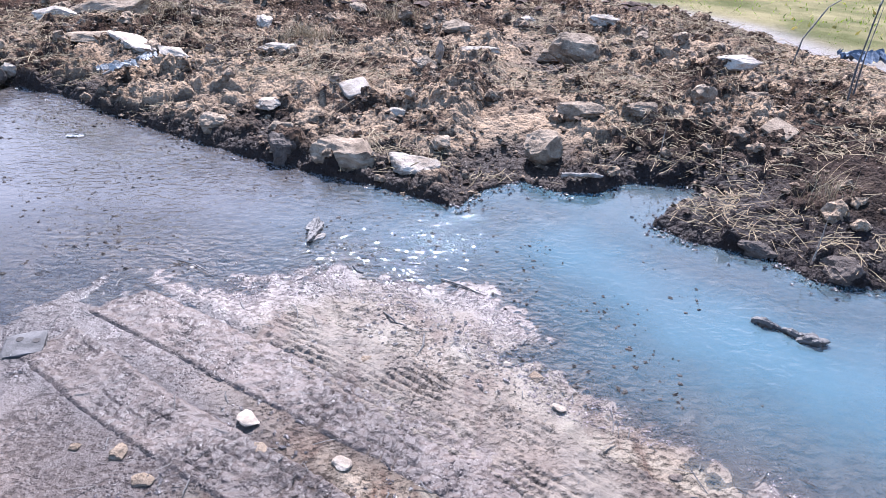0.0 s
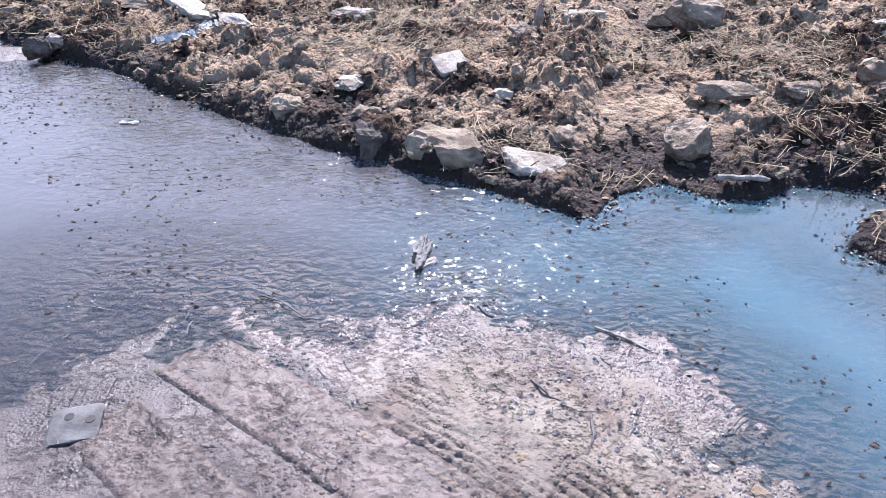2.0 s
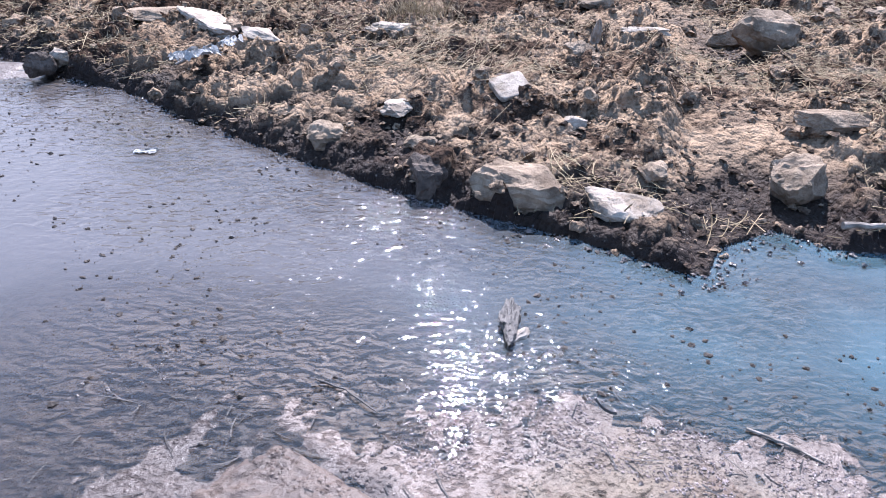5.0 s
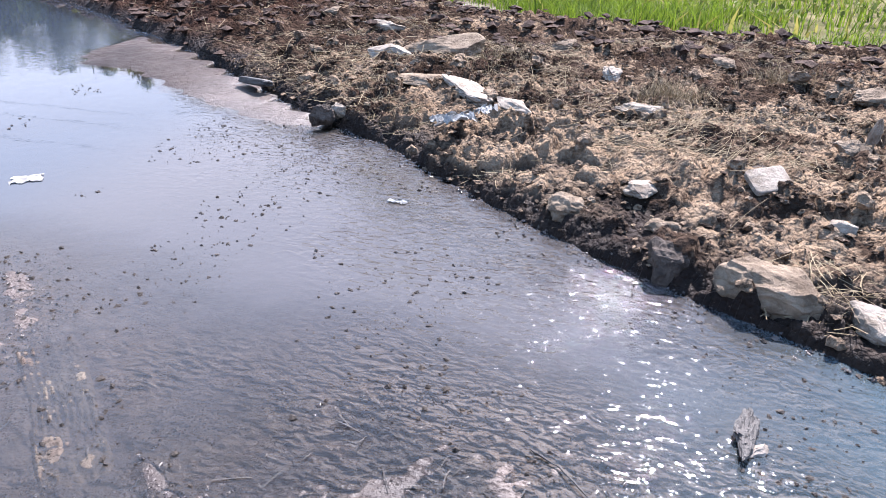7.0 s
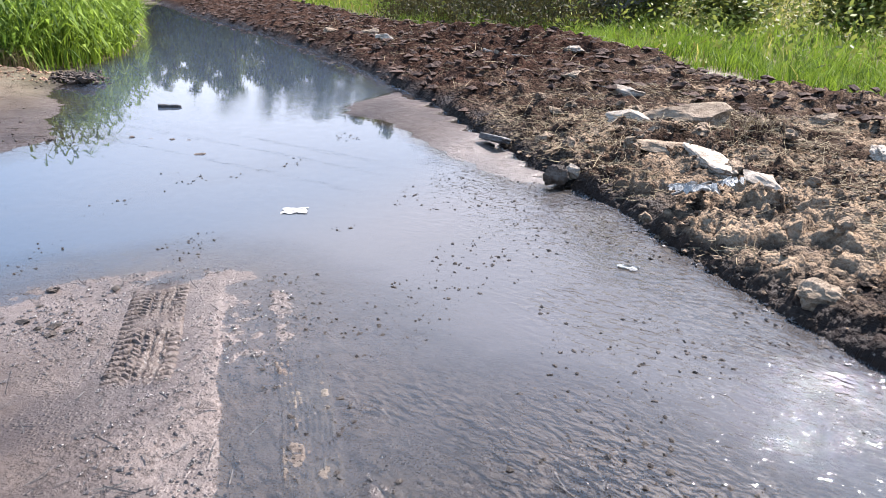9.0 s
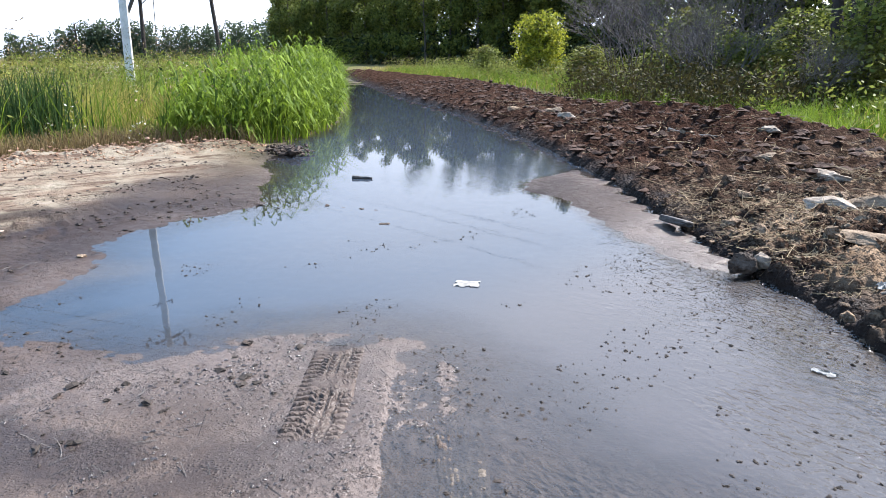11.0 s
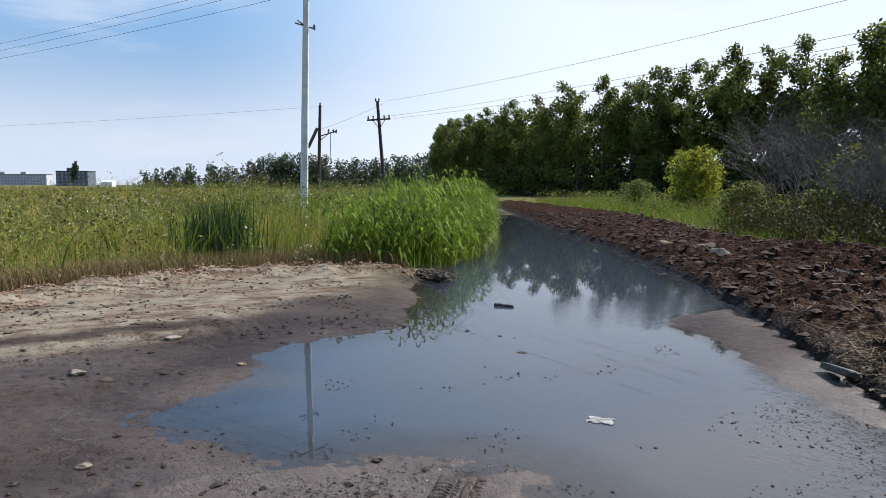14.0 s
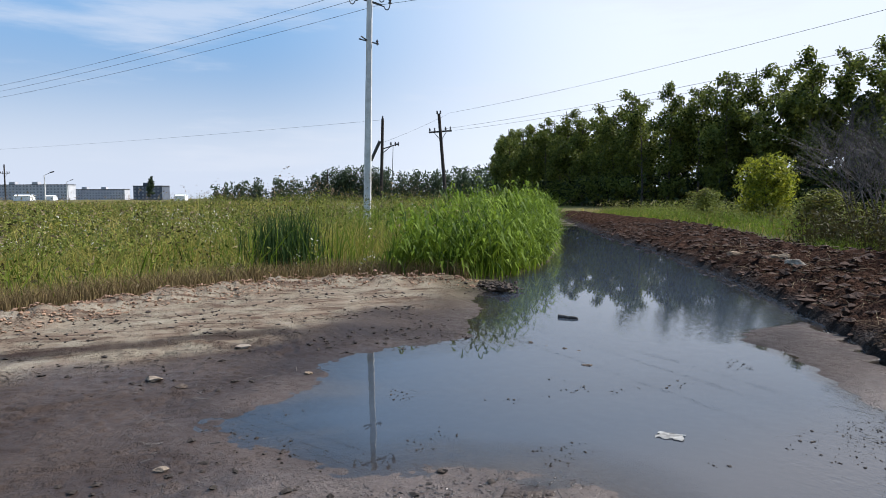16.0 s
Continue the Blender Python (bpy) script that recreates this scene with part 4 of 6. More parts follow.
def verge_plants():
    test = lambda x, y: (depth_in(x, y, BEHIND) > 0.1) & (depth_in(x, y, BEHIND) < 9)
    n = 24000
    p = scatter(n, test, (-60, 3), (9, 48))
    x, y = p[:, 0], p[:, 1]
    g = depth_in(x, y, BEHIND)
    low = step(5, -2.5, x - 0.2 * (y - 10)).clip(0.12, 1)
    h = 0.75 * (0.25 + 0.75 * step(0, 2.2, g)) * (0.5 + 0.7 * np.random.rand(n)) * low
    blades("verge_grass", np.column_stack([p, np.zeros(n)]), h, 0.022 * (0.6 + 0.8 * np.random.rand(n)), 0.8, REED, "green grass behind the soil bank", "grass", 2)
    n = 11000
    p = scatter(n, lambda x, y: (depth_in(x, y, BEHIND) > 0.0) & (depth_in(x, y, BEHIND) < 3.2) & (fbm(x, y, 0.9, 3, 88) > -0.08), (-16, 6), (3.5, 21))
    x, y = p[:, 0], p[:, 1]
    low = step(5, -2.5, x - 0.2 * (y - 10)).clip(0.15, 1)
    h = 0.55 * (0.5 + 0.8 * np.random.rand(n)) * (1 + 0.7 * fbm(x, y, 1.3, 3, 89)) * low
    blades("verge_grass", np.column_stack([p, np.zeros(n)]), h, 0.013 * (0.6 + 0.8 * np.random.rand(n)), 1.0, REED, "lush green grass close behind the soil bank", "grass", 2)
    n = 9000
    q = scatter(n, lambda x, y: (depth_in(x, y, BEHIND) > 0.3) & (depth_in(x, y, BEHIND) < 40), (-75, 5), (14, 70))
    blades("dry_verge_grass", np.column_stack([q, np.zeros(n)]), 0.55 * (0.4 + 0.8 * np.random.rand(n)) * step(5, -2.5, q[:, 0] - 0.2 * (q[:, 1] - 10)).clip(0.2, 1), 0.05 * (0.5 + np.random.rand(n)), 0.9, MEADOW, "yellowish grass between the bank and the forest", "grass", 2)
    k = scatter(3800, lambda x, y: (depth_in(x, y, BEHIND) > 1.0) & (depth_in(x, y, BEHIND) < 16), (-60, 6), (3, 50))
    tall = 0.5 + 0.9 * np.random.rand(len(k))
    t = np.random.rand(len(k), 10)
    c = np.stack([k[:, 0, None] + 0.16 * np.random.randn(len(k), 10), k[:, 1, None] + 0.16 * np.random.randn(len(k), 10), tall[:, None] * (0.15 + 0.9 * t)], 2).reshape(-1, 3)
    leaves_at("verge_weeds", c, 0.06, SHRUB, "tall leafy weeds behind the soil bank", "weeds")
    # brown overgrowth of withered weeds by the bare shrubs
    k = scatter(1500, lambda x, y: (depth_in(x, y, BEHIND) > 0.2) & (np.hypot(x + 13, (y - 18.5) * 0.9) < 4.5), (-18, 13), (-7, 24))
    tall = 0.5 + 1.0 * np.random.rand(len(k))
    blades("withered_weeds", np.column_stack([k, np.zeros(len(k))]), tall, 0.014 + 0.014 * np.random.rand(len(k)), 0.5, WITHERED, "withered brown weeds below the bare shrubs", "weeds", 2)
    c = np.stack([k[:, 0, None] + 0.2 * np.random.randn(len(k), 12), k[:, 1, None] + 0.2 * np.random.randn(len(k), 12), tall[:, None] * (0.1 + 0.9 * np.random.rand(len(k), 12))], 2).reshape(-1, 3)
    leaves_at("withered_leaves", c, 0.055, WITHERED, "dark brown and olive leaves of the withered weeds", "weeds")


def leaf_cloud(name, centres, radii, count, size, material, parent, flat=1.0):
    """A crown of many small leaves in uneven clumps."""
    pick = np.random.choice(len(centres), count, p=np.array(radii) ** 2 / np.sum(np.array(radii) ** 2))
    d = np.random.normal(size=(count, 3))
    d /= np.linalg.norm(d, axis=1)[:, None]
    r = np.random.rand(count) ** 0.45
    c = np.array(centres)[pick] + d * (np.array(radii)[pick] * r)[:, None] * np.array([1, 1, flat])
    a = np.random.normal(size=(count, 3))
    a /= np.linalg.norm(a, axis=1)[:, None]
    b = np.cross(a, np.random.normal(size=(count, 3)))
    b /= np.linalg.norm(b, axis=1)[:, None]
    s = (size * (0.6 + 0.8 * np.random.rand(count)))[:, None]
    v = np.stack([c - a * s, c - b * s * 0.55, c + a * s, c + b * s * 0.55], 1).reshape(-1, 3)
    ob = mesh_of(name, v, np.arange(count * 4).reshape(-1, 4), material)
    ob.parent = parent
    return ob


def tube(bm, a, b, ra, rb, sides=6):
    a, b = Vector(a), Vector(b)
    q = (b - a).to_track_quat("Z", "Y")
    rings = []
    for p, r in ((a, ra), (b, rb)):
        rings.append([bm.verts.new(p + q @ Vector((r * math.cos(2 * math.pi * k / sides), r * math.sin(2 * math.pi * k / sides), 0))) for k in range(sides)])
    for k in range(sides):
        bm.faces.new((rings[0][k], rings[0][(k + 1) % sides], rings[1][(k + 1) % sides], rings[1][k]))
    bm.faces.new(rings[0][::-1])
    bm.faces.new(rings[1])


def path_tube(bm, pts, radii, sides=6):
    """One bent tube through the points, closed at both ends."""
    pts = [Vector(p) for p in pts]
    rings = []
    for i, p in enumerate(pts):
        way = pts[min(i + 1, len(pts) - 1)] - pts[max(i - 1, 0)]
        q = way.to_track_quat("Z", "Y")
        rings.append([bm.verts.new(p + q @ Vector((radii[i] * math.cos(2 * math.pi * k / sides), radii[i] * math.sin(2 * math.pi * k / sides), 0))) for k in range(sides)])
    for a, b in zip(rings[:-1], rings[1:]):
        for k in range(sides):
            bm.faces.new((a[k], a[(k + 1) % sides], b[(k + 1) % sides], b[k]))
    bm.faces.new(rings[0][::-1])
    bm.faces.new(rings[-1])


def tree(height, spread, leaves, leaf, material, label, category="tree", bare=0.16, trunks=1, clump=1.0):
    """A tree on an Empty: a tapered trunk with limbs and a leafy crown."""
    base = new("tree", None)
    bm = bmesh.new()
    centres, radii = [], []
    for k in range(trunks):
        foot = Vector((random.uniform(-1, 1), random.uniform(-1, 1), 0)) * (0.12 * spread if trunks > 1 else 0)
        top = foot + Vector((random.uniform(-1, 1) * 0.06 * height, random.uniform(-1, 1) * 0.06 * height, height * 0.92))
        pts = [foot.lerp(top, i / 5) + Vector((random.uniform(-1, 1), random.uniform(-1, 1), 0)) * height * (0.008 if i else 0) for i in range(6)]
        path_tube(bm, pts, [height * 0.013 * 0.74 ** i for i in range(6)])
        for i in range(24):
            t = bare + (0.97 - bare) * (i + random.random()) / 24
            p = foot.lerp(top, t)
            wide = spread * (0.30 + 0.70 * math.sin(math.pi * min(1, (t - bare) / (1 - bare) * 0.72 + 0.22)))
            a = random.random() * 6.283
            q = p + Vector((math.cos(a) * wide * random.uniform(0.2, 0.8), math.sin(a) * wide * random.uniform(0.2, 0.8), wide * random.uniform(0.1, 0.5)))
            tube(bm, p, q, height * 0.004, height * 0.0012, 4)
            centres += [q, p.lerp(q, 0.6)]
            radii += [wide * clump * random.uniform(0.26, 0.46), wide * clump * random.uniform(0.28, 0.45)]
    part("trunk", bm, BARK, base)
    leaf_cloud("crown", [tuple(c) for c in centres], radii, leaves, leaf, material, base)
    return tagged(base, label, category)


def forest():
    kinds = [tree(h, s, 6200, 0.207, POPLAR, "tall dark green poplar at the forest edge", "tree", 0.03) for h, s in ((18, 3.7), (19, 4.0), (17.5, 3.8), (17, 4.2))]
    for ob in kinds:
        tagged(ob, group="trees of the forest edge")
    edge = [(-176, 88), (-150, 75), (-118, 72), (-92, 70), (-64, 72), (-54, 75), (-35, 76), (-12, 78), (12, 78), (36, 72)]
    spots = []
    for (ax, ay), (bx, by) in zip(edge[:-1], edge[1:]):
        n = max(2, int(math.hypot(bx - ax, by - ay) / 2.8))
        for i in range(n):
            t = (i + random.random() * 0.8) / n
            spots.append((ax + (bx - ax) * t + random.uniform(-1, 1), ay + (by - ay) * t + random.uniform(-1.2, 1.2) + (i % 2) * 3.6))
    for i, (x, y) in enumerate(spots):
        m = pose(x, y, 0, 0, 0, random.uniform(0, 360)) @ Matrix.Scale(random.uniform(0.94, 1.05) * (1 + 0.10 * max(0, min(1, (x + 110) / 50)) + 0.08 * max(0, min(1, (x + 70) / 35))), 4)
        c = kinds[i] if i < len(kinds) else copy_thing(kinds[i % len(kinds)], pose(0, 0, 0))
        c.matrix_basis = m
    pts = np.array(edge)
    u = np.random.rand(14000) * (len(edge) - 1.001)
    i = u.astype(int)
    c = pts[i] + (pts[i + 1] - pts[i]) * (u - i)[:, None] + np.random.randn(14000, 2) * np.array([1.0, 2.2]) + np.array([0, 1.0])
    # filler behind and below the trees, with forest shade put into its colour
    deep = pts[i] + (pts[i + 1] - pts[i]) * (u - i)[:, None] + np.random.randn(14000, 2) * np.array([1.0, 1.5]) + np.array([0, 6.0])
    leaves_at("forest_depth", np.column_stack([deep, 1.0 + 13.0 * np.random.rand(14000)]), 0.62, SHADELEAF, "leaves deep inside the forest, darkened as if shaded", "undergrowth")
    leaves_at("undergrowth", np.column_stack([c, np.random.rand(14000) ** 1.2 * 5.0]), 0.45, SHADELEAF, "undergrowth along the forest edge, darkened as if shaded", "undergrowth")


def far_wood():
    """The low wood on the skyline."""
    pts = [(-372, 18, 8), (-368, 40, 10), (-360, 62, 11), (-350, 80, 15), (-341, 92, 15), (-318, 104, 13), (-292, 116, 13), (-262, 122, 13), (-232, 118, 14)]
    c, r = [], []
    for (ax, ay, ah), (bx, by, bh) in zip(pts[:-1], pts[1:]):
        for i in range(24):
            t = random.random()
            h = (ah + (bh - ah) * t) * random.uniform(0.85, 1.25)
            x, y = ax + (bx - ax) * t + random.uniform(-3, 3), ay + (by - ay) * t + random.uniform(-3, 3)
            for k in range(4):
                c.append((x + random.uniform(-1.5, 1.5), y + random.uniform(-1.5, 1.5), h * (0.12 + 0.24 * k)))
                r.append(h * (0.27 - 0.04 * k))
    ob = leaf_cloud("far_wood", c, r, 38000, 0.6, FARLEAF, None)
    tagged(ob, "low dark green wood on the skyline", "wood", kind="stuff")


def bare_shrub(height, seed):
    """A leafless shrub: several stems that fork into thin twigs."""
    rnd = random.Random(seed)
    base = new("bare_shrub", None)

    def grow(bm, p, way, length, r, level):
        q = p + way * length
        tube(bm, p, q, r, r * 0.65, 4 if level < 2 else 3)
        if level < 4:
            for _ in range(4 if level < 3 else 2):
                w = (way + Vector((rnd.uniform(-1, 1), rnd.uniform(-1, 1), rnd.uniform(-0.5, 0.7))) * 0.85).normalized()
                grow(bm, p.lerp(q, rnd.uniform(0.55, 1.0)), w, length * rnd.uniform(0.5, 0.85), r * 0.55, level + 1)

    for k in range(6):
        a = rnd.uniform(0, 6.283)
        bm = bmesh.new()
        grow(bm, Vector((0.25 * math.cos(a), 0.25 * math.sin(a), -0.05)), Vector((0.28 * math.cos(a), 0.28 * math.sin(a), 1)).normalized(), height * 0.36, 0.032, 0)
        part("stem", bm, TWIG, base)
    return tagged(base, "grey leafless shrub with thin forked twigs", "shrub", "bare shrubs")


def bushes():
    b = tree(4.1, 2.2, 8000, 0.085, YELLOW, "yellow-green leafy bush behind the soil bank", "bush", 0.04, 6, 0.48)
    b.name = "bush"
    b.matrix_basis = pose(-32.0, 33.5, 0)
    kinds = [tree(h, s, 3600, 0.07, SHRUB, "olive green leafy shrub behind the soil bank", "shrub", 0.08, 4) for h, s in ((3.2, 1.3), (2.4, 1.2), (4.0, 1.5))]
    for i, (x, y, k) in enumerate(((-23, 27.5, 1), (-19, 27.5, 2), (-15.5, 24, 0), (-12.8, 22.5, 1), (-9.0, 22, 0), (-6.5, 20.5, 1), (-3.5, 21.5, 0), (-13.5, 28, 2), (-7.5, 27, 2), (-2, 26, 2), (-36, 37, 1), (-40, 36.5, 0))):
        m = pose(x, y, 0, 0, 0, 73 * i) @ Matrix.Diagonal((1.25, 1.25, 0.62 + 0.09 * (i % 5), 1))
        c = kinds[i] if i < 3 else copy_thing(kinds[k], pose(0, 0, 0))
        c.name = "shrub"
        c.matrix_basis = m
        tagged(c, group="leafy shrubs")
    first = [bare_shrub(5.6, 4), bare_shrub(4.6, 9)]
    for i, (x, y) in enumerate(((-17.0, 23.0), (-14.4, 21.6), (-19.4, 25.2), (-12.4, 21.0), (-15.2, 25.0), (-9.2, 19.4))):
        c = first[i] if i < 2 else copy_thing(first[i % 2], pose(0, 0, 0))
        c.matrix_basis = pose(x, y, 0, 0, 0, 57 * i) @ Matrix.Scale((1.0, 0.9, 1.1, 0.8, 1.0, 0.55)[i], 4)
    old = new("old_tree", None)
    for k, (dx, dy, r) in enumerate(((0, 0, 0.42), (0.75, 0.3, 0.38), (-0.6, 0.4, 0.25))):
        bm = bmesh.new()
        p, q = Vector((dx, dy, -0.1)), Vector((dx * 1.5, dy * 1.5, 2.6))
        tube(bm, p, q, r, r * 0.8, 12)
        tube(bm, q, q + Vector((dx, dy + 0.2, 3.6)), r * 0.8, r * 0.45, 10)
        part("trunk", bm, TAR, old)
    cs = [(random.uniform(-2.6, 2.6), random.uniform(-2, 2), random.uniform(3.2, 8.5)) for _ in range(26)]
    leaf_cloud("crown", cs, [random.uniform(0.7, 1.3) for _ in cs], 5200, 0.11, POPLAR, old)
    old.matrix_basis = pose(-10.9, 26.0, 0)
    tagged(old, "old tree with thick dark trunks among shrubs", "tree")
    lone = tree(6.6, 0.9, 1600, 0.16, FARLEAF, "lone thin wind-bent tree in the meadow", "tree", 0.3)
    lone.matrix_basis = pose(-157.0, -3.5, 0, 0, 9, 0)


# ---- poles and wires ----


def box_between(bm, a, b, w, h):
    """A square bar from a to b."""
    a, b = Vector(a), Vector(b)
    q = (b - a).to_track_quat("Z", "Y")
    ends = []
    for p in (a, b):
        ends.append([bm.verts.new(p + q @ Vector((sx * w / 2, sy * h / 2, 0))) for sx, sy in ((-1, -1), (1, -1), (1, 1), (-1, 1))])
    for k in range(4):
        bm.faces.new((ends[0][k], ends[0][(k + 1) % 4], ends[1][(k + 1) % 4], ends[1][k]))
    bm.faces.new(ends[0][::-1])
    bm.faces.new(ends[1])


def insulator(parent, x, y, z, s=1.0):
    bm = bmesh.new()
    for z0, z1, r0, r1 in ((0, 0.05, 0.02, 0.02), (0.05, 0.10, 0.075, 0.06), (0.10, 0.15, 0.04, 0.04), (0.15, 0.20, 0.065, 0.05), (0.20, 0.25, 0.04, 0.025)):
        tube(bm, (x, y, z + z0 * s), (x, y, z + z1 * s), r0 * s, r1 * s, 8)
    part("insulator", bm, GLAZE, parent, "dark glazed insulator")


def hook(parent, x, y, z, way):
    """A curved iron hook that carries an insulator."""
    bm = bmesh.new()
    pts = [Vector((x, y, z))] + [Vector((x + way * (0.30 + 0.12 * (1 - math.cos(math.pi * k / 7))), y, z - 0.22 * math.sin(math.pi * k / 7))) for k in range(1, 8)]
    path_tube(bm, pts, [0.022] * len(pts), 5)
    last = pts[-1]
    part("hook", bm, IRON, parent)
    insulator(parent, last.x, last.y, last.z - 0.02, 1.0)


def pole():
    base = new("utility_pole", None)
    bm = bmesh.new()
    lo = [bm.verts.new((sx * 0.15, sy * 0.14, -0.1)) for sx, sy in ((-1, -1), (1, -1), (1, 1), (-1, 1))]
    hi = [bm.verts.new((sx * 0.105, sy * 0.10, 9.75)) for sx, sy in ((-1, -1), (1, -1), (1, 1), (-1, 1))]
    for k in range(4):
        bm.faces.new((lo[k], lo[(k + 1) % 4], hi[(k + 1) % 4], hi[k]))
    bm.faces.new(hi)
    bm.faces.new(lo[::-1])
    bmesh.ops.bevel(bm, geom=bm.edges[:], offset=0.02, segments=1, affect="EDGES")
    part("shaft", bm, CONCRETE, base)
    bm = bmesh.new()
    box_between(bm, (-0.5, 0, 9.55), (0.5, 0, 9.25), 0.07, 0.07)
    part("crossarm", bm, IRON, base)
    for x, z, way in ((-0.45, 9.5, -1), (0.45, 9.3, 1), (0.1, 9.6, 1)):
        hook(base, x * 0.6, 0, z, way)
    bm = bmesh.new()
    box_between(bm, (-0.42, 0.1, 7.95), (0.36, -0.1, 7.72), 0.05, 0.05)
    part("lower_bracket", bm, IRON, base)
    bm = bmesh.new()
    box_between(bm, (-0.30, -0.25, 7.98), (0.05, 0.0, 7.78), 0.04, 0.04)
    part("lower_bracket", bm, IRON, base)
    insulator(base, 0.33, -0.1, 7.66, 0.9)
    base.matrix_basis = pose(-28.3, 8.25, 0, 0, 1.2, 69)
    return tagged(base, "pale square concrete utility pole in tall grass", "utility pole")


def wooden_pole(x, y, h, lean, label, arm=True):
    base = new("utility_pole", None)
    bm = bmesh.new()
    tube(bm, (0, 0, -0.2), (0, 0, h), 0.16, 0.12, 10)
    part("shaft", bm, TAR, base)
    if arm:
        bm = bmesh.new()
        box_between(bm, (-0.95, 0.12, h - 1.45), (0.95, 0.12, h - 1.45), 0.11, 0.13)
        part("crossarm", bm, TAR, base)
        for s in (-1, 1):
            bm = bmesh.new()
            box_between(bm, (s * 0.5, 0.13, h - 1.5), (0, 0.13, h - 2.2), 0.05, 0.05)
            part("brace", bm, IRON, base)
            for d in (0.45, 0.85):
                insulator(base, s * d, 0.12, h - 1.40, 1.2)
            insulator(base, s * 0.13, 0, h - 0.05, 1.2)
    else:
        bm = bmesh.new()
        box_between(bm, (0, 0, h - 2.6), (1.4, 0, h - 2.1), 0.09, 0.09)
        part("bracket", bm, IRON, base)
        bm = bmesh.new()
        box_between(bm, (0, 0, h - 3.0), (0.8, 0, h - 2.3), 0.06, 0.06)
        part("brace", bm, IRON, base)
        bm = bmesh.new()
        box_between(bm, (0.95, 0, h - 2.2), (0.9, 0, 0.0), 0.05, 0.05)
        part("cable_pipe", bm, IRON, base)
        bm = bmesh.new()
        tube(bm, (-0.2, 0, h - 1.9), (-0.95, 0.1, h - 3.6), 0.14, 0.14, 8)
        part("switch_box", bm, IRON, base)
        for d in (0.75, 1.15, 1.4):
            insulator(base, d, 0, h - 2.3, 1.4)
        insulator(base, 0, 0, h - 0.05, 1.3)
    base.matrix_basis = pose(x, y, 0, 0, lean, 69)
    return tagged(base, label, "utility pole", "wooden poles")


def wire(a, b, sag, r=0.008):
    bm = bmesh.new()
    a, b = Vector(a), Vector(b)
    path_tube(bm, [a.lerp(b, k / 24) - Vector((0, 0, 4 * sag * k / 24 * (1 - k / 24))) for k in range(25)], [r] * 25, 4)
    me = bpy.data.meshes.new("wire")
    bm.to_mesh(me)
    bm.free()
    me.materials.append(IRON)
    tagged(new("wire", me), "thin dark overhead wire hung between poles", "wire", "overhead wires")


def street_lamp(x, y, h):
    base = new("street_lamp", None)
    bm = bmesh.new()
    tube(bm, (0, 0, 0), (0, 0, h), 0.17, 0.13, 8)
    part("post", bm, CONCRETE, base)
    bm = bmesh.new()
    tube(bm, (0, 0, h - 0.1), (0, 1.3, h + 0.6), 0.06, 0.06, 6)
    part("arm", bm, IRON, base)
    bm = bmesh.new()
    box_between(bm, (0, 1.2, h + 0.55), (0, 2.1, h + 0.85), 0.4, 0.25)
    part("lamp_head", bm, IRON, base)
    base.matrix_basis = pose(x, y, 0)
    tagged(base, "tall street lamp far across the meadow", "street lamp", "far street lamps")


def apartment_block(x, y, turn, length, storeys, wall, label):
    """A far block of flats with its roof boxes and its windows."""
    base = new("apartment_building", None)
    h = storeys * 3.0
    bm = bmesh.new()
    bmesh.ops.create_cube(bm, size=1, matrix=Matrix.Translation((0, 0, h / 2)) @ Matrix.Diagonal((length, 12, h, 1)))
    part("wall", bm, wall, base)
    bm = bmesh.new()
    bmesh.ops.create_cube(bm, size=1, matrix=Matrix.Translation((0, 0, h + 0.2)) @ Matrix.Diagonal((length + 0.8, 12.8, 0.5, 1)))
    roof = part("roof", bm, TAR, base)
    for k in range(max(1, int(length / 24))):
        bm = bmesh.new()
        bmesh.ops.create_cube(bm, size=1, matrix=Matrix.Translation((-length / 2 + 12 + 24 * k, -3, h + 1.7)) @ Matrix.Diagonal((6, 5, 2.6, 1)))
        part("roof_box", bm, wall, roof)
    bm = bmesh.new()
    bmesh.ops.create_cube(bm, size=1, matrix=Matrix.Diagonal((1.7, 0.3, 1.5, 1)))
    first = part("window", bm, GLASS_FAR, base)
    n = int(length / 3.6)
    for i in range(n):
        for j in range(storeys):
            w = first if i == j == 0 else new("window", first.data)
            w.parent = base
            w.matrix_basis = pose(-length / 2 + 3.6 * (i + 0.5), -6.0, 1.7 + 3.0 * j)
    base.matrix_basis = pose(x, y, 0, 0, 0, turn)
    return tagged(base, label, "building")


def shed(x, y, turn, size, label):
    base = new("shed", None)
    bm = bmesh.new()
    bmesh.ops.create_cube(bm, size=1, matrix=Matrix.Translation((0, 0, size[2] / 2)) @ Matrix.Diagonal((*size, 1)))
    part("wall", bm, WHITE, base)
    bm = bmesh.new()
    l, w, h = size[0] / 2 + 0.3, size[1] / 2 + 0.3, size[2]
    v = [bm.verts.new(p) for p in ((-l, -w, h), (l, -w, h), (l, w, h), (-l, w, h), (-l, 0, h + 0.8), (l, 0, h + 0.8))]
    for f in ((0, 1, 5, 4), (2, 3, 4, 5), (1, 2, 5), (3, 0, 4), (3, 2, 1, 0)):
        bm.faces.new([v[i] for i in f])
    part("roof", bm, WHITE, base)
    base.matrix_basis = pose(x, y, 0, 0, 0, turn)
    tagged(base, label, "shed")


def far_place(px, depth):
    """A place in the distance, by its pixel column in the final view and a chosen depth."""
    t = (px - 784) / 1214
    return -1.1 + depth * (-0.931 + 0.366 * t), 0.9 + depth * (0.366 + 0.931 * t)


# ---- rubble, debris ----


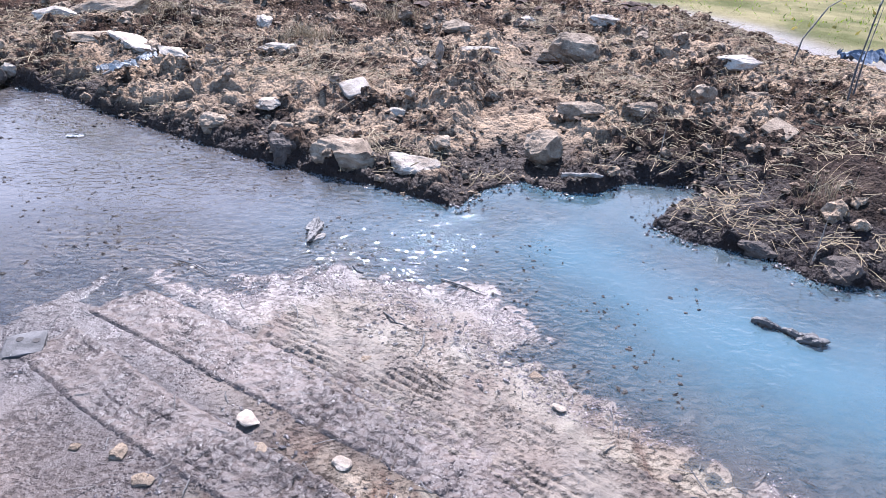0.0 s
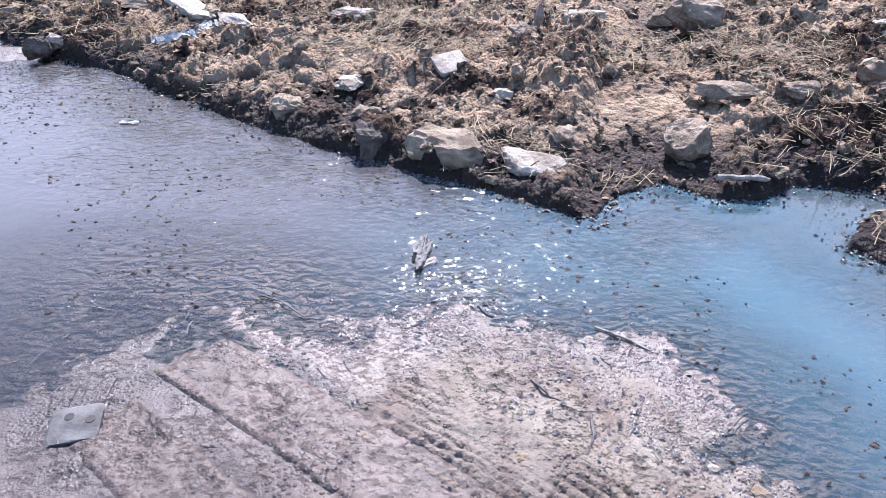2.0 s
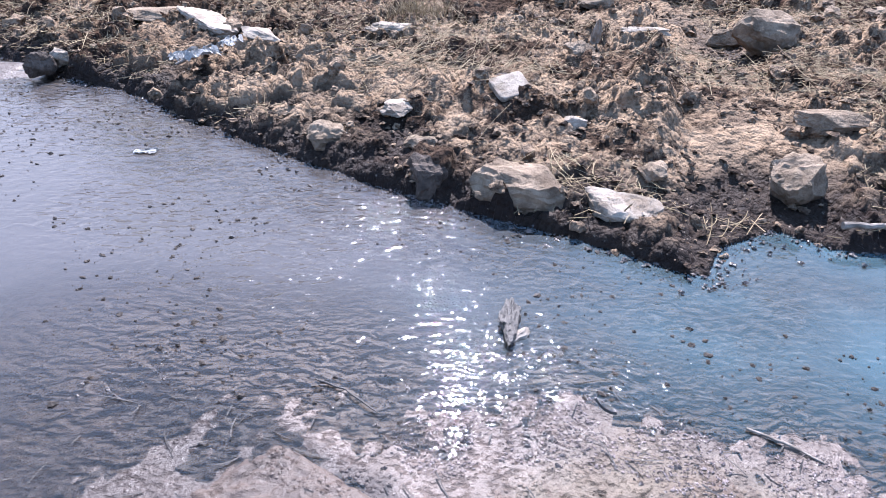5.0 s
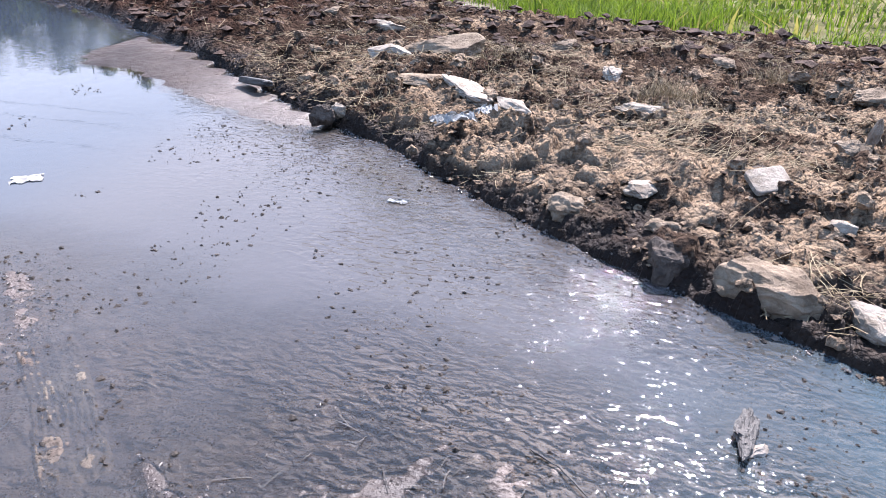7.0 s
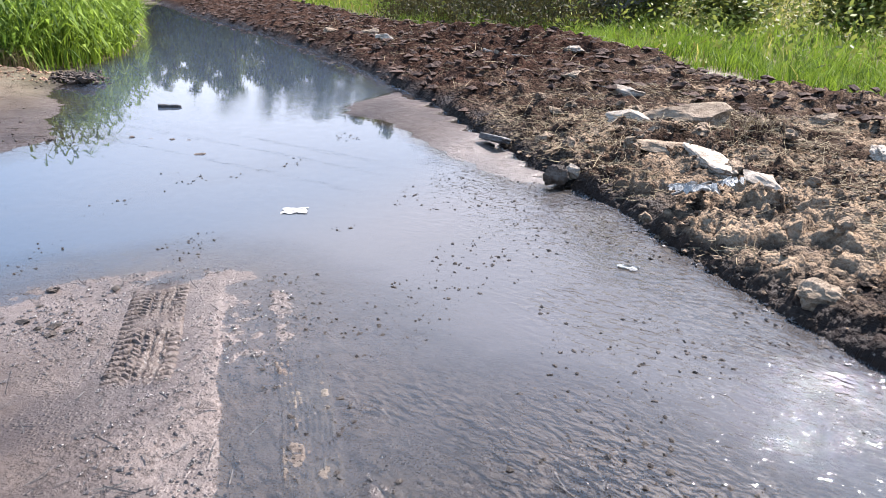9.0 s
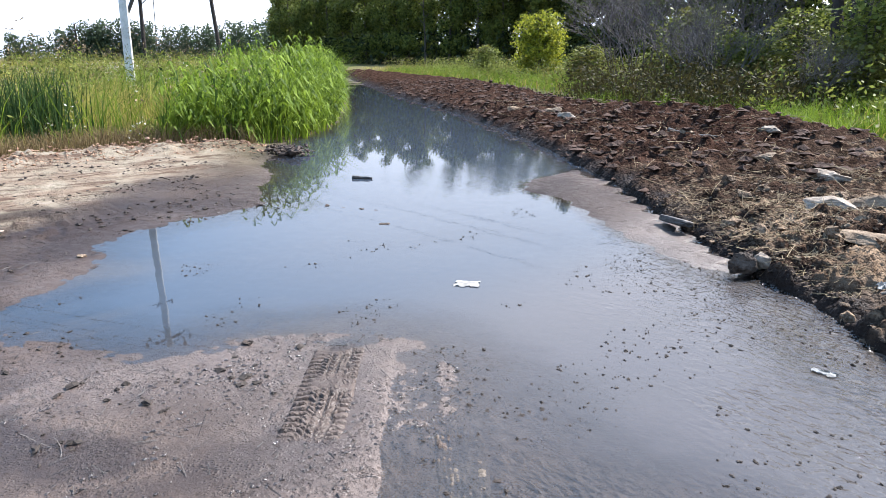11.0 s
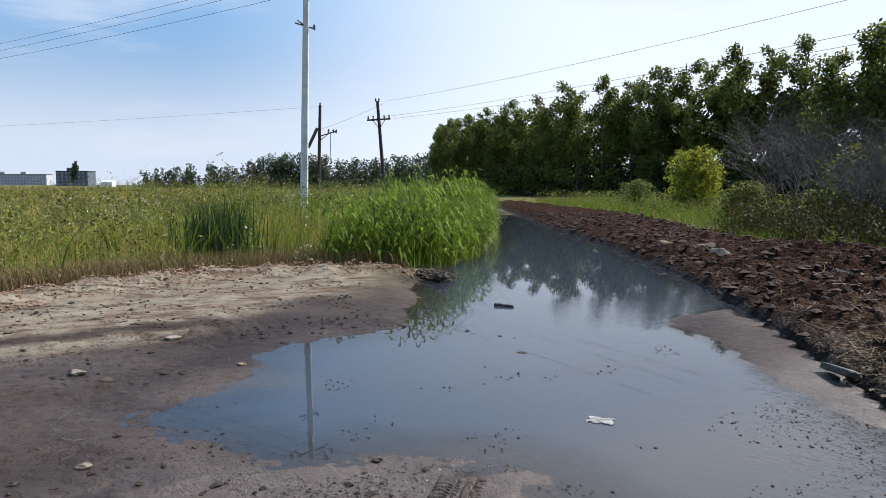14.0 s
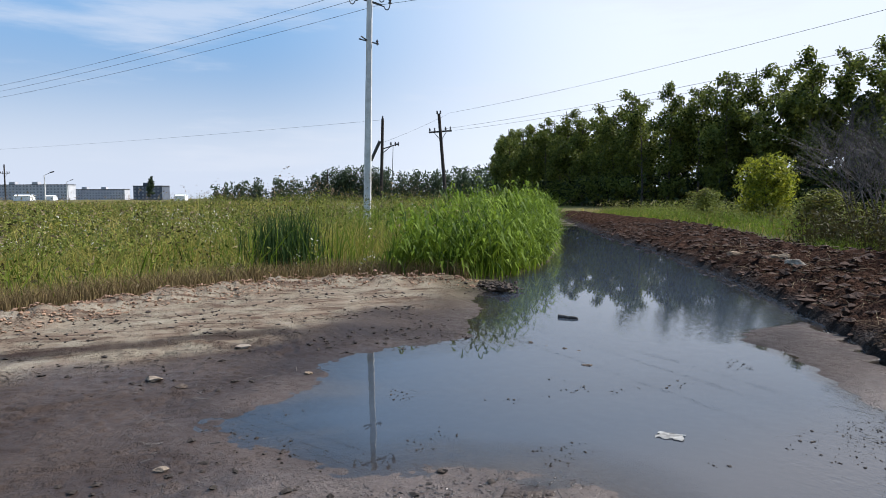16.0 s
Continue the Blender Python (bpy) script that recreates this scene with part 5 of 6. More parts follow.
def rock_mesh(name, size, square, rough, seed, material, level=3):
    """A broken stone: rounded or blocky, cut by a few flat faces."""
    rnd = random.Random(seed)
    bm = bmesh.new()
    bmesh.ops.create_icosphere(bm, subdivisions=level, radius=1)
    cuts = []
    for _ in range(15 if square < 8 else 0):
        n = Vector((rnd.gauss(0, 1), rnd.gauss(0, 1), rnd.gauss(0, 1))).normalized()
        cuts.append((n, rnd.uniform(0.60, 0.92)))
    off = Vector((rnd.uniform(-9, 9), rnd.uniform(-9, 9), rnd.uniform(-9, 9)))
    for v in bm.verts:
        p = v.co.normalized()
        e = square
        p = p / (abs(p.x) ** e + abs(p.y) ** e + abs(p.z) ** e) ** (1 / e)
        for n, d in cuts:
            over = p.dot(n) - d * (1.15 if e > 3 else 1)
            if over > 0:
                p = p - n * over
        p = p * (1 + rough * noise.noise(p * 1.6 + off) + 0.5 * rough * noise.noise(p * 5 + off) + 0.3 * rough * noise.noise(p * 12 + off) + 0.16 * rough * noise.noise(p * 27 + off))
        v.co = Vector((p.x * size[0] / 2, p.y * size[1] / 2, p.z * size[2] / 2))
    me = bpy.data.meshes.new(name)
    bm.to_mesh(me)
    bm.free()
    me.materials.append(material)
    return me


def stone(name, x, y, size, turn, material, label, category="stone", square=2.6, rough=0.26, tip=(14, 0), sink=0.3, seed=0, on=None, group=""):
    z = on if on is not None else float(bank_height(np.array([x]), np.array([y]))[0][0])
    ob = new(name, rock_mesh(name, size, square, rough, seed, material, 4 if size[0] > 0.19 else 3))
    ob.matrix_basis = pose(x, y, z + size[2] * (0.5 - sink), tip[0], tip[1], turn)
    return tagged(ob, label, category, group)


def rubble():
    g = "rubble on the soil bank"
    stone("boulder", -0.58, 3.84, (0.48, 0.34, 0.19), -16, STONE, "earthy grey boulder at the foot of the bank", square=3.6, rough=0.18, tip=(15, 4), seed=3, on=0.0, sink=0.0, group=g)
    stone("stone", -1.01, 3.98, (0.20, 0.19, 0.21), 30, DARKSTONE, "dark damp upright stone at the water's edge", square=3.0, seed=5, on=0.0, sink=0.1, group=g)
    stone("stone", -0.17, 3.66, (0.34, 0.22, 0.13), -12, PALE, "whitish flat stone at the water's edge", square=3.8, rough=0.16, tip=(14, 3), seed=8, on=0.04, sink=0.1, group=g)
    stone("tile", -0.55, 4.74, (0.21, 0.17, 0.035), 25, PALE, "broken pale tile tilted on the soil", "tile", 9, 0.03, (24, -8), 0.0, 11, group=g)
    stone("stone", -0.57, 4.95, (0.28, 0.12, 0.09), 10, DARKSTONE, "dark stone behind a pale tile", seed=12, group=g)
    stone("brick_piece", -0.25, 4.36, (0.12, 0.08, 0.07), -15, PALE, "piece of pale brick on the soil", "brick", 7, 0.05, (10, 0), 0.2, 14, group=g)
    stone("stone", -1.55, 4.42, (0.26, 0.19, 0.14), 5, STONE, "rounded brownish stone half sunk in the bank", seed=17, sink=0.35, group=g)
    stone("slab", -2.62, 6.30, (0.66, 0.30, 0.12), -50, PALE, "pale broken concrete slab lying in the soil", "slab", 4.5, 0.12, (-6, 6), 0.2, 21, group=g)
    stone("slab", -2.16, 5.86, (0.36, 0.22, 0.09), -40, PALE, "small pale broken concrete slab", "slab", 4.5, 0.12, (-8, 8), 0.2, 23, group=g)
    stone("block", -3.78, 7.45, (0.50, 0.28, 0.20), -8, PALE, "whitish concrete block on the bank", "block", 5.5, 0.08, (8, 0), 0.25, 25, group=g)
    stone("slab", -3.30, 7.80, (0.85, 0.42, 0.20), 18, STONE, "flat grey-brown stone slab on the bank", "slab", 3.4, 0.12, (4, -6), 0.3, 27, group=g)
    stone("slab", -3.05, 6.45, (0.55, 0.26, 0.10), 22, STONE, "grey stone slab half buried in soil", "slab", 3.6, 0.12, (10, 8), 0.25, 29, group=g)
    stone("stone", -3.50, 5.72, (0.13, 0.10, 0.16), 20, PALE, "small white upright stone", seed=31, sink=0.15, group=g)
    stone("stone", -3.56, 5.62, (0.24, 0.18, 0.20), 60, DARKSTONE, "dark stone at the water's edge", seed=33, on=0.03, sink=0.2, group=g)
    stone("plank_piece", -4.66, 6.42, (0.44, 0.12, 0.06), 152, WETWOOD, "dark wet board stuck in the bank", "plank", 8, 0.05, (14, 5), 0.1, 35, on=0.06, group=g)
    stone("rock", 1.48, 6.02, (0.52, 0.40, 0.32), 25, STONE, "angular grey rock on the bank", "rock", 3.2, 0.14, (10, 10), 0.2, 37, group=g)
    stone("rock", 1.36, 6.42, (0.30, 0.22, 0.18), -25, STONE, "small angular grey rock", "rock", 3.0, 0.14, (0, 0), 0.2, 39, group=g)
    stone("slab", 1.06, 4.32, (0.36, 0.17, 0.10), -18, STONE, "pale flat stone lying on the soil", "slab", 3.8, 0.12, (8, 0), 0.15, 41, group=g)
    stone("slab", 2.86, 5.62, (0.46, 0.22, 0.13), 8, PALE, "whitish flat stone on the bank", "slab", 3.4, 0.12, (6, 0), 0.2, 43, group=g)
    stone("tile", 2.40, 3.98, (0.22, 0.20, 0.03), 35, STONE, "grey square tile lying on dark soil", "tile", 9, 0.03, (16, -10), 0.0, 45, group=g)
    stone("stone", 0.70, 3.86, (0.27, 0.24, 0.20), 0, STONE, "brown rounded stone above the water", square=3.2, rough=0.18, seed=47, on=0.03, sink=0.0, group=g)
    stone("stone", 2.10, 4.60, (0.18, 0.16, 0.17), 12, STONE, "grey stone on the bank", square=3.2, seed=49, group=g)
    stone("stone", 1.55, 4.36, (0.26, 0.15, 0.10), 4, STONE, "flat brown stone on the bank", seed=51, group=g)
    stone("stone", -1.18, 4.62, (0.22, 0.16, 0.07), 30, PALE, "pale flat stone in the soil", seed=53, group=g)
    stone("stone", 0.02, 5.62, (0.22, 0.18, 0.13), 20, STONE, "grey stone on the bank", seed=55, group=g)
    stone("stone", 0.17, 5.84, (0.07, 0.07, 0.24), 20, PALE, "small pale upright stone", square=4, seed=57, sink=0.2, group=g)
    stone("stone", 0.55, 5.96, (0.34, 0.09, 0.05), 2, PALE, "long pale stone on the bank", square=4, seed=59, group=g)
    stone("stone", 0.44, 7.15, (0.40, 0.26, 0.14), 8, STONE, "flat grey stone on the bank", seed=61, group=g)
    stone("stone", 1.40, 8.05, (0.22, 0.16, 0.10), 0, PALE, "pale stone far back on the bank", seed=63, group=g)
    stone("stone", -1.30, 6.05, (0.42, 0.15, 0.08), 8, PALE, "pale flat stone on the bank", seed=65, group=g)
    stone("stone", -1.05, 4.25, (0.16, 0.12, 0.09), 30, STONE, "brown stone in the soil", seed=67, group=g)
    stone("stone", 0.02, 3.86, (0.16, 0.13, 0.10), 50, STONE, "brown stone behind a white stone", seed=69, group=g)
    stone("stone", 1.95, 2.42, (0.24, 0.18, 0.13), 10, DARKSTONE, "dark damp lump of soil and stone at the water", seed=71, on=0.03, group=g)
    stone("stone", 1.62, 2.66, (0.20, 0.12, 0.08), -25, DARKSTONE, "dark damp stone at the water", seed=73, on=0.02, group=g)
    for i, (x, y, s) in enumerate(((-10.9, 12.0, 0.5), (-11.8, 12.6, 0.6), (-12.9, 12.5, 0.4), (-9.2, 11.2, 0.3), (-7.2, 10.6, 0.3), (-5.4, 9.6, 0.35), (-6.6, 12.0, 0.4), (-2.2, 8.6, 0.4), (-0.6, 8.2, 0.3), (2.2, 7.6, 0.35), (3.0, 7.2, 0.3), (2.4, 6.9, 0.25), (-1.6, 7.4, 0.3), (1.9, 5.4, 0.2), (2.7, 4.9, 0.2), (-4.4, 8.9, 0.4))):
        stone("stone", x, y, (s, s * 0.6, s * 0.4), 37 * i, (PALE, STONE, STONE)[i % 3], ("whitish stone among clods of soil", "grey stone among clods of soil", "grey stone among clods of soil")[i % 3], seed=80 + i, group=g)


def pebbles():
    rnd = random.Random(5)
    for i, (x, y, s, m) in enumerate(((0.24, 1.70, 0.075, STONE), (-0.84, 1.48, 0.10, PALE), (-0.51, 1.26, 0.08, PALE), (-1.13, 1.22, 0.08, STONE), (0.28, 1.51, 0.06, PALE), (-0.43, 1.81, 0.07, STONE),
                                      (-1.39, 1.38, 0.05, STONE), (-1.24, 1.34, 0.08, STONE), (0.14, 1.79, 0.04, PALE), (-0.78, 1.35, 0.07, STONE), (0.30, 1.23, 0.06, DARKSTONE), (0.6, 1.17, 0.05, DARKSTONE),
                                      (-8.44, 1.54, 0.20, PALE), (-7.41, 0.71, 0.17, PALE), (-5.30, 0.80, 0.11, PALE), (-7.1, 0.92, 0.14, DARKSTONE), (-4.73, 2.31, 0.07, DARKSTONE), (-7.25, 2.0, 0.1, STONE),
                                      (-6.59, 4.53, 0.12, DARKSTONE), (-7.31, 4.72, 0.10, DARKSTONE), (-7.7, 4.53, 0.10, DARKSTONE), (-7.5, 4.6, 0.07, DARKSTONE), (-7.15, 4.8, 0.08, DARKSTONE), (-6.95, 4.65, 0.06, DARKSTONE))):
        z = max(float(ground_height(np.array([x]), np.array([y]))[0]), -0.012)
        label = {"grey_stone": "small grey pebble on wet mud", "pale_concrete": "small whitish pebble on wet mud", "damp_stone": "small dark clod in shallow water"}[m.name]
        stone("pebble", x, y, (s, s * 0.72, s * 0.3), rnd.uniform(0, 180), m, label, "pebble", 2.6, 0.12, (0, 0), 0.25, 200 + i, z, "pebbles on the mud")


def clods():
    """Single clods of soil that lie on the bank, as its parts."""
    kinds = [rock_mesh("clod", (1, 0.8, 0.62), 2.3, 0.55, 400 + k, CLOD, 2) for k in range(7)]
    rnd = random.Random(12)
    made = 0
    while made < 300:
        x, y = rnd.uniform(-5.0, 3.8), rnd.uniform(2.3, 8.0)
        z, d = bank_height(np.array([x]), np.array([y]))
        if d[0] < 0.03 or (d[0] > 1.2 and rnd.random() < 0.35):
            continue
        s = 0.05 + 0.15 * rnd.random() ** 2.5
        ob = new("clod", kinds[made % len(kinds)])
        ob.parent = bank
        ob.matrix_basis = pose(x, y, float(z[0]) + 0.12 * s, rnd.uniform(-25, 25), rnd.uniform(-25, 25), rnd.uniform(0, 360)) @ Matrix.Scale(s, 4)
        made += 1


def crumbs(name, places, sizes, material, label, category, flat=0.7):
    """Many small angular lumps joined into one object."""
    base = np.array([(1, 0, 0), (-1, 0, 0), (0, 1, 0), (0, -1, 0), (0, 0, 1), (0, 0, -1), (0.62, 0.62, 0.45), (-0.62, 0.62, 0.45), (0.62, -0.62, 0.45), (-0.62, -0.62, 0.45)])
    tri = np.array([(4, 0, 6), (0, 2, 6), (2, 4, 6), (4, 2, 7), (2, 1, 7), (1, 4, 7), (4, 1, 9), (1, 3, 9), (3, 4, 9), (4, 3, 8), (3, 0, 8), (0, 4, 8), (5, 2, 0), (5, 1, 2), (5, 3, 1), (5, 0, 3)])
    n = len(places)
    v = base[None] * (0.65 + 0.7 * np.random.rand(n, len(base), 1)) + 0.14 * np.random.randn(n, len(base), 3)
    v = v * (np.asarray(sizes)[:, None, None] * (0.65 + 0.7 * np.random.rand(n, 1, 3)) * np.array([1, 1, flat]) * 0.5)
    a = np.random.rand(n) * 6.283
    c, s = np.cos(a)[:, None], np.sin(a)[:, None]
    v = np.stack([v[..., 0] * c - v[..., 1] * s, v[..., 0] * s + v[..., 1] * c, v[..., 2]], -1) + places[:, None]
    f = (np.arange(n)[:, None, None] * len(base) + tri[None]).reshape(-1, 3)
    return tagged(mesh_of(name, v.reshape(-1, 3), f, material), label, category, kind="stuff")


def loose_soil():
    n = 9500
    p = scatter(n, lambda x, y: (depth_in(x, y, BANK) > -0.02) & (fbm(x, y, 2.0, 3, 35) > -0.15), (-5.5, 2.1), (4.2, 8.5))
    s = 0.010 + 0.045 * np.random.rand(n) ** 2.5
    z, d = bank_height(p[:, 0], p[:, 1])
    crumbs("soil_clods", np.column_stack([p, np.maximum(z, -0.01) + 0.25 * s]), s, CLOD, "loose dry clods of brown soil on the bank", "soil clods", 0.55)
    n = 6000
    p = scatter(n, lambda x, y: (depth_in(x, y, BANK) > -0.02) & (x + 5.5 < 0) | (depth_in(x, y, BANK) > -0.02) & (y > 8.5), (-30, 5), (4.2, 26))
    s = 0.03 + 0.16 * np.random.rand(n) ** 3
    z, d = bank_height(p[:, 0], p[:, 1])
    crumbs("soil_clods", np.column_stack([p, np.maximum(z, -0.01) + 0.25 * s]), s, DARKCLOD, "loose clods of dark brown soil on the bank", "soil clods", 0.5)
    # wet crumbs along the water's edge
    n = 3000
    u = np.random.rand(n) * (len(BANK_EDGE) - 1.001)
    i = u.astype(int)
    e = np.array(BANK_EDGE)
    p = e[i] + (e[i + 1] - e[i]) * (u - i)[:, None] + 0.065 * np.random.randn(n, 2)
    s = 0.005 + 0.02 * np.random.rand(n) ** 3
    crumbs("wet_crumbs", np.column_stack([p, 0.001 + 0.006 * np.random.rand(n)]), s, WETCLOD, "wet dark crumbs of soil along the water", "soil crumbs")
    # crumbs on the mud of the road
    n = 10000
    p = scatter(n, lambda x, y: (fbm(x, y, 2.2, 4, 25) > -0.02) & (depth_in(x, y, POND) < 0.25) & (depth_in(x, y, BANK) < -0.1), (-4.6, 0.6), (1.5, 3.2))
    s = 0.004 + 0.017 * np.random.rand(n) ** 3
    z = ground_height(p[:, 0], p[:, 1])
    k = z > -0.012
    crumbs("mud_crumbs", np.column_stack([p, z + 0.1 * s])[k], s[k], WETCLOD, "wet glinting crumbs of mud on the road", "mud crumbs", 0.5)
    rim = [(-1.0, 2.36), (-0.58, 2.5), (-0.2, 2.27), (0.1, 2.2), (0.2, 1.85), (0.35, 1.6), (0.78, 1.28), (1.05, 1.0)]
    n = 6800
    p = scatter(n, lambda x, y: (line_gap(x, y, rim) < 0.05 + 0.16 * (0.5 + fbm(x, y, 2.6, 3, 38))) & (fbm(x, y, 8, 3, 39) > -0.2), (-1.3, 0.8), (1.3, 2.8))
    s = 0.003 + 0.006 * np.random.rand(n) ** 2
    crumbs("wet_gravel", np.column_stack([p, np.maximum(ground_height(p[:, 0], p[:, 1]), -0.006) + 0.25 * s]), s, GRIT, "wet glinting grit along the water's edge", "gravel", 0.6)
    n = 4200
    p = scatter(n, lambda x, y: (fbm(x, y, 1.6, 4, 26) > 0.02) & (depth_in(x, y, POND) < 0.2) & (depth_in(x, y, FIELD) < 0.2), (-13.5, -4), (-4.0, 6.5))
    s = 0.008 + 0.05 * np.random.rand(n) ** 4
    z = ground_height(p[:, 0], p[:, 1])
    crumbs("mud_crumbs", np.column_stack([p, z + 0.1 * s]), s, DARKBIT, "crumbs of brown mud on the road", "mud crumbs", 0.5)
    # bits that stand out of the shallow film
    n = 2600
    p = scatter(n, lambda x, y: (fbm(x, y, 1.9, 4, 27) > -0.05 + 0.32 * step(-3.2, -4.6, x)) & (depth_in(x, y, POND) > 0), (-6.5, 1.5), (1.2, 6.2))
    s = 0.004 + 0.020 * np.random.rand(n) ** 3
    crumbs("floating_bits", np.column_stack([p, np.full(n, 0.002)]), s, DARKBIT, "dark wet bits in the shallow water", "debris", 0.5)
    # red-brown lumps on the berm by the meadow
    n = 6500
    p = scatter(n, lambda x, y: (np.abs(depth_in(x, y, FIELD) + 0.6 + 0.3 * fbm(x, y, 0.8, 3, 45)) < 0.6) & (y < 6.2) & (depth_in(x, y, POND) < -0.1), (-15, -6), (-8, 7))
    s = 0.010 + 0.05 * np.random.rand(n) ** 3
    crumbs("berm_clods", np.column_stack([p, ground_height(p[:, 0], p[:, 1]) + 0.2 * s]), s, REDCLOD, "dry reddish clods along the meadow's edge", "soil clods")


def strands(name, places, length, width, material, label, lift=0.02, way=None):
    """Dry stalks lying about, bent a little."""
    n = len(places)
    a = np.random.rand(n) * 6.283 if way is None else way
    d = np.stack([np.cos(a), np.sin(a), 0.22 * np.random.randn(n)], 1)
    side = np.stack([-np.sin(a), np.cos(a), 0.5 * np.random.randn(n)], 1)
    bend = np.random.randn(n)[:, None] * 0.18 * length[:, None]
    vs = []
    for k in range(5):
        t = k / 4 - 0.5
        mid = places + d * (t * length)[:, None] + side * bend * (t * t) + np.array([0, 0, lift])
        vs += [mid - side * width * 0.5, mid + side * width * 0.5]
    v = np.stack(vs, 1).reshape(-1, 3)
    b = np.arange(n)[:, None] * 10
    f = np.concatenate([b + np.array([[2 * k, 2 * k + 1, 2 * k + 3, 2 * k + 2]]) for k in range(4)])
    return tagged(mesh_of(name, v, f, material), label, "dry stalks", kind="stuff")


def dry_stalks():
    n = 16000
    p = scatter(n, lambda x, y: (depth_in(x, y, BANK) > 0.05) & (fbm(x, y, 1.3, 3, 29) > 0.02), (-5.2, 2.2), (4.2, 9.5))
    z = bank_height(p[:, 0], p[:, 1])[0]
    strands("straw", np.column_stack([p, z]), 0.04 + 0.24 * np.random.rand(n) ** 2.2, 0.0036, STRAW, "dry straw and stalks strewn over the soil", 0.015)
    n = 300
    p = np.column_stack([-0.95 + 0.38 * np.random.randn(n), 5.25 + 0.22 * np.random.randn(n)])
    strands("straw", np.column_stack([p, bank_height(p[:, 0], p[:, 1])[0]]), 0.15 + 0.35 * np.random.rand(n), 0.0026, STRAW, "bundle of long dry stalks on the soil", 0.03, 0.75 + 0.3 * np.random.randn(n))
    n = 1300
    p = scatter(n, lambda x, y: depth_in(x, y, BANK) > 0.2, (-16, 6), (-4, 16))
    strands("straw", np.column_stack([p, bank_height(p[:, 0], p[:, 1])[0]]), 0.12 + 0.4 * np.random.rand(n) ** 1.8, 0.0055, STRAW, "dry stalks strewn over the soil bank", 0.02)
    for cx, cy, m, r in ((2.15, 3.0, 70, 0.16), (-1.1, 6.6, 420, 0.28), (2.6, 2.75, 50, 0.15), (-0.2, 7.6, 260, 0.3), (-2.6, 7.4, 200, 0.3)):
        p = np.column_stack([cx + r * 0.5 * np.random.randn(m), cy + r * 0.5 * np.random.randn(m)])
        tuft = blades("dry_tuft", np.column_stack([p, bank_height(p[:, 0], p[:, 1])[0] - 0.02]), 0.22 * (0.5 + 0.8 * np.random.rand(m)), np.full(m, 0.005), 1.4, STRAW, "tuft of dry grass in the soil", "dry grass")
    n = 900
    p = scatter(n, lambda x, y: (depth_in(x, y, POND) < 0.1) & (depth_in(x, y, BANK) < -0.1), (-9, 0.5), (1.2, 4.0))
    strands("twigs", np.column_stack([p, ground_height(p[:, 0], p[:, 1])]), 0.03 + 0.12 * np.random.rand(n) ** 2, 0.004, WETWOOD, "short wet twigs and bark bits on the mud", 0.008)


def branch(name, pts, radii, material, label, category, group=""):
    bm = bmesh.new()
    fine, wide = [], []
    for i in range(len(pts) - 1):
        for k in range(6):
            t = k / 6
            p = Vector(pts[i]).lerp(Vector(pts[i + 1]), t)
            r = radii[i] + (radii[i + 1] - radii[i]) * t
            fine.append(p + Vector((noise.noise(p * 40), noise.noise(p * 40 + Vector((9, 0, 0))), noise.noise(p * 40 + Vector((0, 9, 0))))) * r * 0.6)
            wide.append(r * (1 + 0.55 * noise.noise(p * 60 + Vector((3, 3, 3)))))
    fine.append(Vector(pts[-1]))
    wide.append(radii[-1] * 0.6)
    path_tube(bm, fine, wide, 8)
    me = bpy.data.meshes.new(name)
    bm.to_mesh(me)
    bm.free()
    me.materials.append(material)
    return tagged(new(name, me), label, category, group)


def crumpled(name, x, y, z, size, turn, material, label, category, seed, fold=0.35):
    """A crumpled sheet with a little thickness."""
    rnd = random.Random(seed)
    bm = bmesh.new()
    bmesh.ops.create_grid(bm, x_segments=16, y_segments=12, size=0.5)
    off = Vector((rnd.uniform(0, 50), rnd.uniform(0, 50), 0))
    for v in bm.verts:
        w = noise.noise(v.co * 5 + off) + 0.6 * noise.noise(v.co * 11 + off)
        u = noise.noise(v.co * 3.5 - off)
        v.co = Vector((v.co.x * size[0] * (1 + 0.4 * u), v.co.y * size[1] * (1 - 0.5 * w), size[0] * fold * (0.25 + 0.4 * w)))
    bmesh.ops.solidify(bm, geom=bm.faces[:], thickness=0.003)
    me = bpy.data.meshes.new(name)
    bm.to_mesh(me)
    bm.free()
    me.materials.append(material)
    ob = new(name, me)
    ob.matrix_basis = pose(x, y, z, 0, 0, turn)
    return tagged(ob, label, category)


def top(x, y):
    """Height just above the bank's soil."""
    return float(bank_height(np.array([x]), np.array([y]))[0][0]) + 0.03


